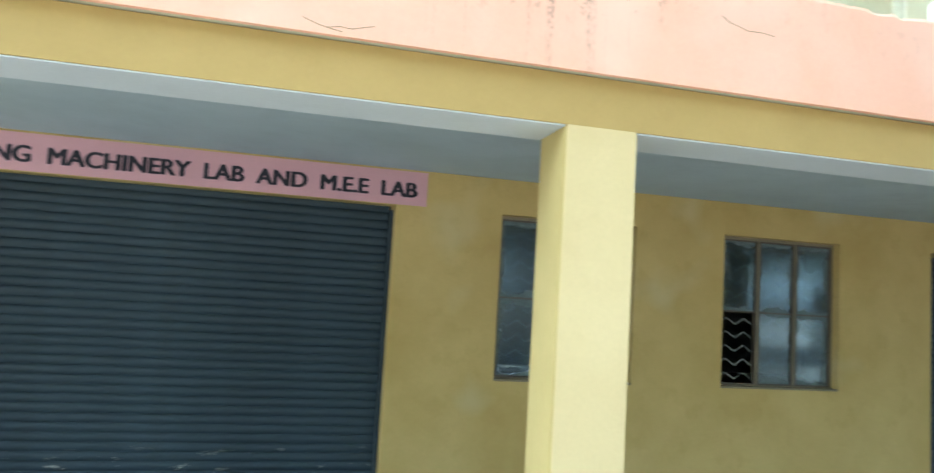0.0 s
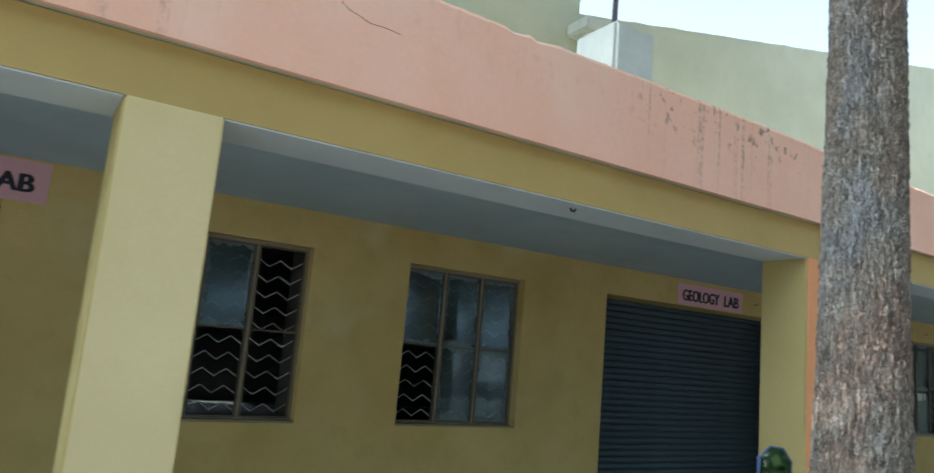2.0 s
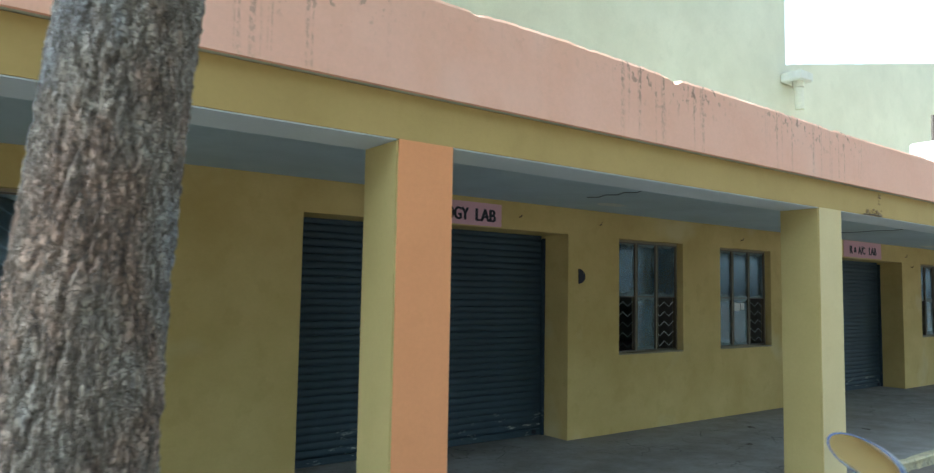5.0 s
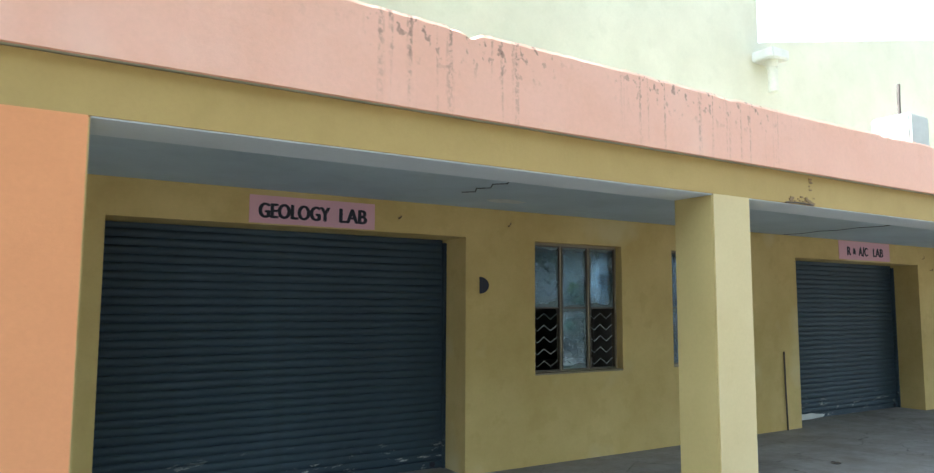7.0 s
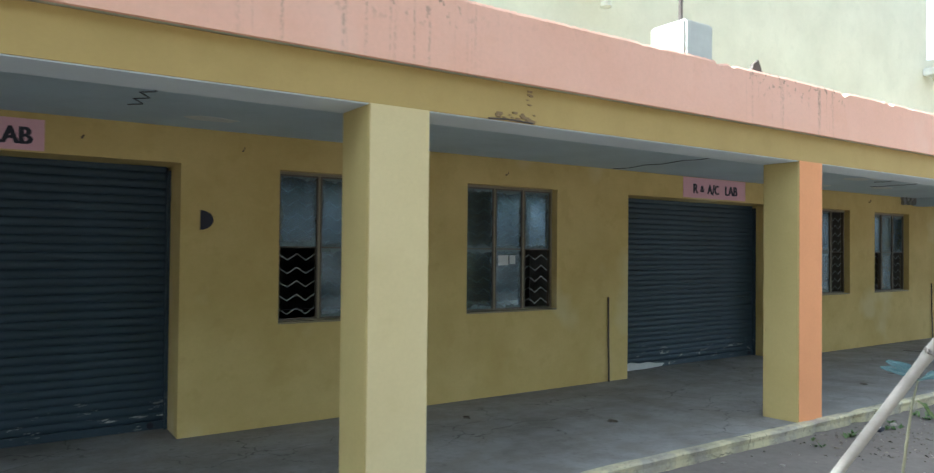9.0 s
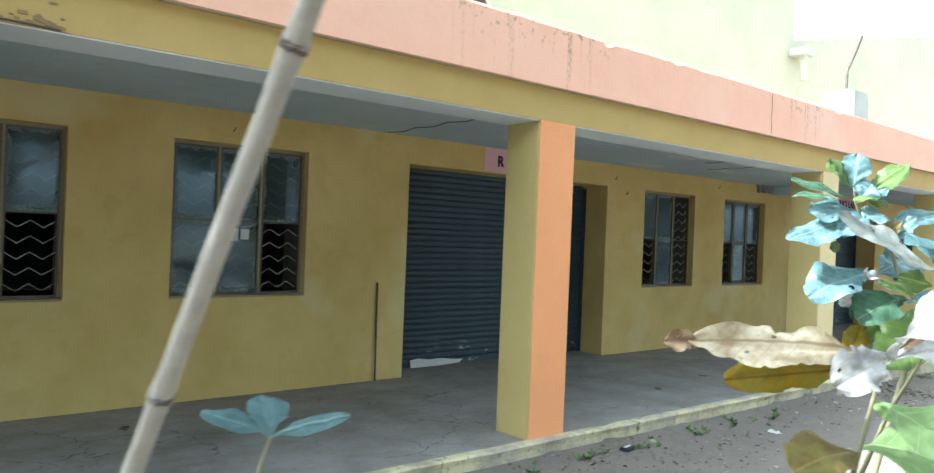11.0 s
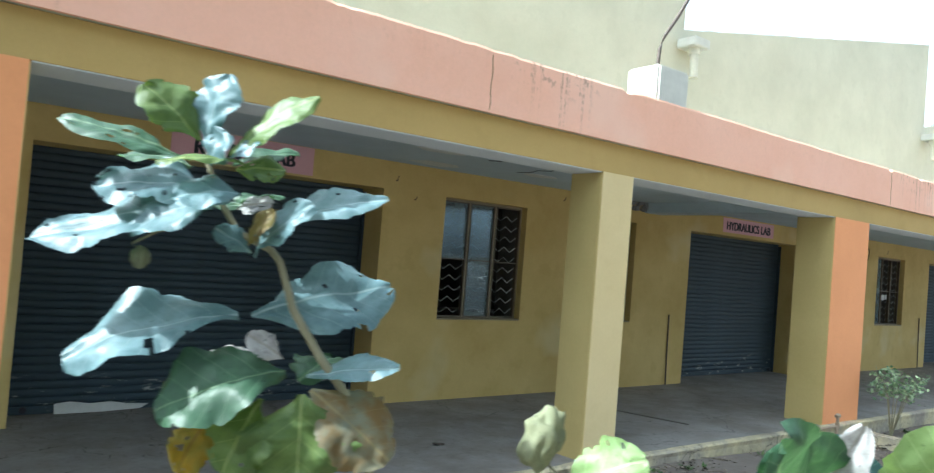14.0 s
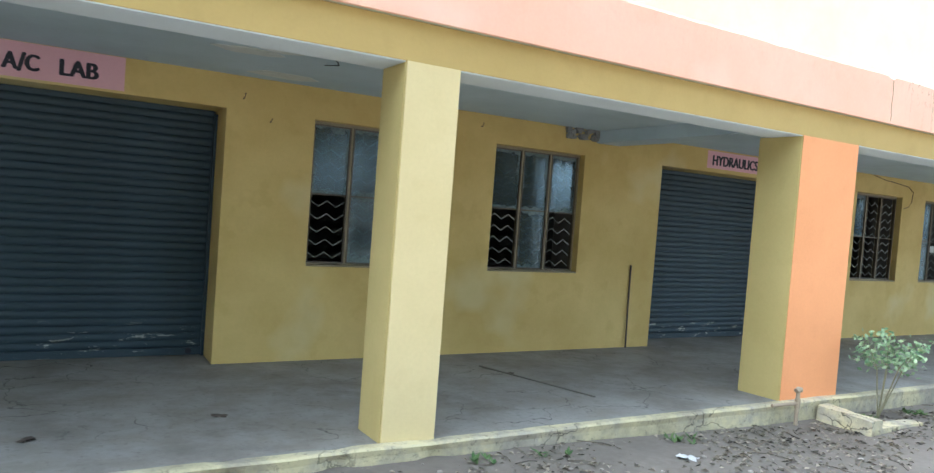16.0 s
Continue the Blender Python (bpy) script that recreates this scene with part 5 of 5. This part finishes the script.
leaf(pe, E0, E0 + RX * -0.05 + Vector((0, 0, 0.06)) + TX * -0.12, 0.09, nrm(0.3, 0.4, 0.85), "blue", 0.1, 0.25, 0.03)
leaf(pe, E0 - Vector((0, 0, 0.08)), E0 + RX * 0.06 - Vector((0, 0, 0.15)), 0.04, nrm(0, 0.8, 0.5), "light")

# bare leaning pole sapling
pd = tagged(new("leaning_sapling"), "bare pale grey sapling trunk leaning over the path", "tree")
P0, P1 = Vector((10.05, -1.66, -0.12)), Vector((10.66, -4.10, 4.05))
pts, rad = [], []
for k in range(81):
    u = k / 80
    p = P0.lerp(P1, u)
    p += Vector((0.012 * math.sin(u * 9), 0.012 * math.sin(u * 7 + 1), 0))
    pts.append(p)
    rad.append((0.0215 - 0.007 * u) * (1 + 0.06 * noise.noise((u * 30, 0, 1)) + (0.16 if k % 11 == 4 else 0.0)))
part("trunk", tube(bmesh.new(), pts, rad, 14), M_POLE, pd, "", True)
for k in (4, 15, 26, 37, 48, 59):
    part("leaf_scar", tube(bmesh.new(), [pts[k] - (pts[k + 1] - pts[k]) * 0.12, pts[k] + (pts[k + 1] - pts[k]) * 0.12], rad[k] * 1.08, 14), M_BARK, pd, "dark ring scar", True)

# the big tree before the veranda
tr = tagged(new("tree"), "large tree with deeply fissured grey-brown bark", "tree")
C0 = Vector((3.37, -1.25, 0))
bm = bmesh.new()
NA, NZ = 330, 840
rings = []
for j in range(NZ + 1):
    z = -0.25 + (4.2 + 0.25) * j / NZ
    r0 = 0.142 + 0.10 * math.exp(-(z + 0.1) / 1.1)
    row = []
    for i in range(NA):
        a = 2 * math.pi * i / NA
        ca, sa = math.cos(a), math.sin(a)
        q = Vector((ca * 3.4, sa * 3.4, z * 4.2))
        n1 = min(1.0, abs(noise.noise((ca * 5.2, sa * 5.2, z * 5.5))) * 4.0)
        n2 = min(1.0, abs(noise.noise((ca * 10 + 7, sa * 10, z * 14))) * 3.5)
        d2 = noise.voronoi((ca * 13, sa * 13, z * 26))[0]
        chip = min(1.0, (d2[1] - d2[0]) * 2.2)
        r = r0 * (1 + 0.05 * noise.noise(q * 0.25)) + 0.009 * n1 + 0.006 * n2 + 0.005 * chip + 0.003 * noise.noise(q * 5)
        lean = max(0.0, z - 1.6)
        row.append(bm.verts.new((C0.x + 0.040 * (z - 1.9) + 0.055 * lean + r * ca, C0.y + 0.038 * lean + r * sa, z)))
    rings.append(row)
for r0_, r1_ in zip(rings, rings[1:]):
    for i in range(NA):
        bm.faces.new((r0_[i], r0_[(i + 1) % NA], r1_[(i + 1) % NA], r1_[i]))
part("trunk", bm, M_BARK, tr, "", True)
top = Vector((C0.x + 0.040 * 2.28 + 0.055 * 2.55, C0.y + 0.038 * 2.55, 4.15))
part("upper_trunk", tube(bmesh.new(), [top, top + Vector((0.05, 0.02, 1.0)), top + Vector((0.1, -0.1, 2.4)), top + Vector((0.1, -0.15, 3.6))], [0.158, 0.145, 0.11, 0.06], 16), M_BARK, tr, "", True)
rnd = random.Random(21)
ends = []
for k in range(9):
    a = k * 2.2 + rnd.random() * 0.4
    z0 = 1.3 + 0.24 * k
    p = top + Vector((0.06, 0, z0))
    q = p + Vector((math.cos(a) * 2.0, math.sin(a) * 2.0, 0.7 + 0.4 * rnd.random()))
    r = q + Vector((math.cos(a + 0.3) * 1.6, math.sin(a + 0.3) * 1.6, 0.5))
    part("limb", tube(bmesh.new(), [p, (p + q) / 2 + Vector((0, 0, 0.1)), q, r], [0.075, 0.05, 0.035, 0.012], 8), M_BARK, tr, "", True)
    ends += [q, r, (q + r) / 2]
# unseen limbs added along the sun's direction; their leaves shade the trunk
p = top + Vector((0.06, 0, 1.2))
for q, r in (((1.2, 0.2, 5.9), (-1.1, 1.7, 6.6)), ((1.0, 0.3, 6.8), (-1.1, 1.75, 7.6)), ((1.1, 0.3, 7.6), (-1.0, 1.8, 8.6))):
    q, r = Vector(q), Vector(r)
    part("limb", tube(bmesh.new(), [p, (p + q) / 2 + Vector((0, 0, 0.1)), q, r], [0.08, 0.06, 0.045, 0.015], 8), M_BARK, tr, "", True)
    ends += [q, r, (q + r) / 2, r + Vector((0.1, -0.1, 0.5)), r - Vector((0.1, 0.1, 0.3)), r]
M_CROWN = island_mat("tree_crown_leaves", (0.04, 0.09, 0.025), (0.10, 0.16, 0.05), 0.5)


def crown(centres, per, spread, size, seed):
    rnd = random.Random(seed)
    verts, faces = [], []
    for c in centres:
        for k in range(per):
            p = c + Vector((rnd.gauss(0, spread), rnd.gauss(0, spread), rnd.gauss(0, spread * 0.7)))
            d = Vector((rnd.gauss(0, 1), rnd.gauss(0, 1), rnd.gauss(0, 0.6))).normalized()
            s = d.cross(Vector((rnd.gauss(0, 1), rnd.gauss(0, 1), rnd.gauss(0, 1)))).normalized() * size * 0.28
            k0 = len(verts)
            verts += [tuple(p), tuple(p + d * size * 0.5 + s), tuple(p + d * size), tuple(p + d * size * 0.5 - s)]
            faces.append((k0, k0 + 1, k0 + 2, k0 + 3))
    me = bpy.data.meshes.new("crown")
    me.from_pydata(verts, [], faces)
    me.materials.append(M_CROWN)
    return me


# crown stays out of view, spread wide to keep sun off the bark
cr = new("crown", crown(ends, 420, 0.62, 0.17, 6))
cr.parent = tr

# trees standing back from the path: some show in the mirror, the unseen rows are added to cut sky light on facade and
# panes
def far_tree(x, y, h, seed):
    t = tagged(new("tree"), "leafy green tree across the yard that also cuts sky light", "tree", group="trees across the yard")
    t.location = (x, y, -0.15)
    rnd = random.Random(seed)
    part("trunk", tube(bmesh.new(), [(0, 0, 0), (0.05, 0.05, h * 0.3), (0.12, -0.05, h * 0.55), (0.1, 0, h * 0.85)], [0.26, 0.19, 0.13, 0.04], 12), M_BARK, t, "", True)
    tips = []
    for k in range(11):
        a, zz = k * 2.4 + rnd.random(), h * (0.32 + 0.05 * k)
        l = h * 0.30 * (1 - 0.05 * k)
        q = Vector((math.cos(a) * l * 0.6, math.sin(a) * l * 0.6, zz + l * 0.35))
        r = Vector((math.cos(a + 0.2) * l, math.sin(a + 0.2) * l, zz + l * 0.6))
        part("limb", tube(bmesh.new(), [(0.06, 0, zz), q, r], [0.07, 0.045, 0.012], 7), M_BARK, t, "", True)
        tips += [q, r, (q + r) / 2, r + Vector((rnd.gauss(0, 0.5), rnd.gauss(0, 0.5), 0.4))]
    c = new("crown", crown(tips, 170, h * 0.085, 0.26, seed))
    c.parent = t


for x, y, h, sd in ((-13.0, -10.0, 9.0, 40), (-6.0, -12.5, 8.5, 41), (0.5, -11.0, 9.5, 42), (6.5, -12.5, 8.0, 43), (12.0, -13.5, 9.0, 44), (18.5, -12.0, 8.5, 45), (25.0, -13.0, 9.5, 46), (-3.0, -10.0, 8.5, 47), (-9.5, -11.5, 9.5, 48), (-15.0, -17.0, 11.0, 51), (-8.0, -18.5, 12.0, 52), (-1.5, -17.5, 11.0, 53), (4.0, -18.0, 12.0, 54), (9.5, -17.5, 11.5, 55), (15.5, -18.5, 12.0, 56), (21.5, -17.5, 11.0, 57), (28.5, -18.5, 12.0, 58), (3.5, -14.5, 8.0, 59), (15.2, -14.8, 8.5, 60), (21.8, -14.5, 8.0, 61)):
    far_tree(x, y, h, sd)

# small bush growing out of the step box
pg = tagged(new("small_bush"), "small light green bush growing at the broken step", "bush")
G0 = Vector((22.72, -0.3, -0.10))
rnd = random.Random(31)
tips = []
for k in range(7):
    a = k * 0.9
    q = G0 + Vector((0.12 + math.cos(a) * 0.14, math.sin(a) * 0.10, 0.42 + 0.1 * rnd.random()))
    r = q + Vector((math.cos(a) * 0.13, math.sin(a) * 0.12, 0.12 + 0.22 * rnd.random()))
    part("twig", tube(bmesh.new(), [G0, q, r], [0.008, 0.005, 0.002], 6), M_STEM, pg)
    tips += [q + (r - q) * 0.4, r]
me = crown(tips, 34, 0.062, 0.056, 14)
me.materials.clear()
me.materials.append(island_mat("bush_leaves", (0.08, 0.17, 0.07), (0.38, 0.48, 0.28), 0.45))
fo = new("foliage", me)
fo.parent = pg

# ---- parked motorcycles: only a mirror of each reaches eye level ----
M_TYRE = simple_mat("black_rubber", (0.02, 0.02, 0.022), 0.9)
M_BODY = simple_mat("dark_blue_enamel", (0.02, 0.03, 0.07), 0.3)
M_CHROME = simple_mat("chromed_steel", (0.6, 0.6, 0.62), 0.2, 1.0, var=0.1)
M_BRASS = simple_mat("tarnished_gold_stalk", (0.55, 0.42, 0.26), 0.45, 0.3, var=0.4, scale=60)
M_MIRROR, nt_, b_, v_ = material("mirror_glass", 0.03, 1.0)
b_.inputs["Base Color"].default_value = (0.9, 0.92, 0.93, 1)


def wheel(parent, y):
    tp = new("wheel", mesh_of(tube(bmesh.new(), [(-0.02, y, 0.3), (0.02, y, 0.3)], 0.05, 12), "hub", M_CHROME))
    tp.parent = parent
    for nm, R, r, mat in (("tyre", 0.255, 0.045, M_TYRE), ("rim", 0.205, 0.014, M_CHROME)):
        bm = bmesh.new()
        n, k = 28, 8
        vs = [[bm.verts.new(((r * math.sin(2 * math.pi * j / k)), y + (R + r * math.cos(2 * math.pi * j / k)) * math.cos(2 * math.pi * i / n), 0.3 + (R + r * math.cos(2 * math.pi * j / k)) * math.sin(2 * math.pi * i / n))) for j in range(k)] for i in range(n)]
        for i in range(n):
            for j in range(k):
                bm.faces.new((vs[i][j], vs[(i + 1) % n][j], vs[(i + 1) % n][(j + 1) % k], vs[i][(j + 1) % k]))
        o = part(nm, bm, mat, tp, "", True)


def motorcycle(place, heading, side, mz, normal, shape, stalk):
    """A parked motorcycle; its one mirror sits at place, its front points along heading (radians)."""
    mc = tagged(new("motorcycle"), "parked dark blue motorcycle with one handlebar mirror", "motorcycle", group="parked motorcycles")
    fw = Vector((math.cos(heading), math.sin(heading), 0))
    rt = Vector((fw.y, -fw.x, 0))
    o = Vector((place[0], place[1], 0)) - rt * (0.33 * side) - fw * 0.28
    mc.location = (o.x, o.y, ground_z(o.x, o.y))
    mc.rotation_euler = (0, 0, heading - math.pi / 2)
    gz = mc.location.z
    wheel(mc, 0.62), wheel(mc, -0.62)
    bm = boxes((-0.11, -0.15, 0.62, 0.11, 0.32, 0.80))
    bmesh.ops.bevel(bm, geom=bm.edges[:], offset=0.06, segments=4, affect="EDGES")
    part("fuel_tank", bm, M_BODY, mc, "", True)
    bm = boxes((-0.12, -0.75, 0.62, 0.12, -0.12, 0.73))
    bmesh.ops.bevel(bm, geom=bm.edges[:], offset=0.04, segments=3, affect="EDGES")
    part("seat", bm, M_TYRE, mc, "black padded seat", True)
    bm = boxes((-0.10, -0.20, 0.22, 0.10, 0.22, 0.58))
    bmesh.ops.bevel(bm, geom=bm.edges[:], offset=0.05, segments=3, affect="EDGES")
    part("engine", bm, M_CHROME, mc, "", True)
    part("frame", tube(bmesh.new(), [(0, 0.40, 0.78), (0, 0.1, 0.60), (0, -0.4, 0.60), (0, -0.62, 0.32)], 0.025, 8), M_BODY, mc)
    for sx in (-0.09, 0.09):
        part("fork", tube(bmesh.new(), [(sx, 0.36, 0.92), (sx, 0.62, 0.30)], 0.02, 8), M_CHROME, mc)
    part("handlebar", tube(bmesh.new(), [(-0.34, 0.22, 0.97), (-0.2, 0.30, 0.95), (0, 0.36, 0.92), (0.2, 0.30, 0.95), (0.34, 0.22, 0.97)], 0.012, 8), M_TYRE, mc)
    part("headlight", tube(bmesh.new(), [(0, 0.38, 0.80), (0, 0.46, 0.80), (0, 0.50, 0.80)], [0.06, 0.085, 0.08], 16), M_CHROME, mc, "", True)
    part("side_stand", tube(bmesh.new(), [(-0.08, 0.0, 0.28), (-0.24, -0.05, 0.0)], 0.012, 8), M_CHROME, mc)
    hx = 0.33 * side
    part("mirror_stalk", tube(bmesh.new(), [(hx * 0.85, 0.25, 0.96), (hx * 0.93, 0.27, 1.06), (hx, 0.28, mz - gz - 0.07), (hx, 0.29, mz - gz - 0.03)], [0.009, 0.011, 0.010, 0.008], 10), stalk, mc, "gold-coloured mirror stalk", True)
    # the mirror head, in the motorcycle's own axes
    inv = Matrix.Rotation(-(heading - math.pi / 2), 3, "Z")
    nn = (inv @ Vector(normal)).normalized()
    xa = Vector((0, 0, 1)).cross(nn).normalized()
    za = nn.cross(xa)
    rot = Matrix((xa, nn, za)).transposed().to_4x4()
    mm = Matrix.Translation((hx, 0.28, mz - gz)) @ rot
    bm = bmesh.new()
    r0 = [bm.verts.new((x * 1.10, 0.0, z * 1.10)) for x, z in shape]
    r1 = [bm.verts.new((x * 1.10, -0.014, z * 1.10)) for x, z in shape]
    r2 = [bm.verts.new((x * 0.55, -0.036, z * 0.55)) for x, z in shape]
    n = len(shape)
    bm.faces.new(r0), bm.faces.new(r2)
    for i in range(n):
        bm.faces.new((r0[i], r0[(i + 1) % n], r1[(i + 1) % n], r1[i]))
        bm.faces.new((r1[i], r1[(i + 1) % n], r2[(i + 1) % n], r2[i]))
    hs = part("mirror_housing", bm, M_BODY, mc, "dark mirror housing")
    hs.matrix_basis = mm
    bm = bmesh.new()
    r0 = [bm.verts.new((x, 0.003, z)) for x, z in shape]
    r1 = [bm.verts.new((x, 0.0005, z)) for x, z in shape]
    bm.faces.new(r0), bm.faces.new(r1)
    for i in range(n):
        bm.faces.new((r0[i], r0[(i + 1) % n], r1[(i + 1) % n], r1[i]))
    gl = part("mirror_face", bm, M_MIRROR, hs, "silvered mirror face")
    return mc


HEXA = [(-0.034, -0.060), (0.012, -0.066), (0.044, -0.030), (0.052, 0.020), (0.030, 0.058), (-0.008, 0.062), (-0.046, 0.026), (-0.050, -0.030)]
OVAL = [(0.068 * math.cos(a) - 0.010 * math.sin(a), 0.034 * math.sin(a) - 0.014 * math.cos(a)) for a in [2 * math.pi * k / 24 for k in range(24)]]
motorcycle((2.53, -1.42), 1.25, -1, 1.275, (-0.59, -0.76, 0.28), HEXA, M_BRASS)
motorcycle((4.50, -2.51), 0.15, 1, 1.315, (-0.96, 0.05, 0.24), OVAL, M_TYRE)

# ---- wooded hill far beyond the building's end ----
bm = bmesh.new()
n = 60
prev = None
for i in range(n + 1):
    a = math.radians(-10 + 70 * i / n)
    hgt = 95 + 30 * math.sin(i * 0.35) + 10 * noise.noise((i * 0.3, 0, 0))
    row = [bm.verts.new((math.cos(a) * d, math.sin(a) * d, z)) for d, z in ((420, -2), (470, hgt * 0.55), (540, hgt * (1.0 + 0.05 * noise.noise((i * 1.3, 2, 0)))), (640, -2))]
    if prev:
        for k in range(3):
            bm.faces.new((prev[k], row[k], row[k + 1], prev[k + 1]))
    prev = row
M_HILL = simple_mat("hazy_wooded_hill", (0.20, 0.27, 0.22), 1.0, var=0.8, scale=0.09)
tagged(part("backdrop_hill", bm, M_HILL, None, "", True), "hazy wooded hill beyond the building", "hill", kind="structure")
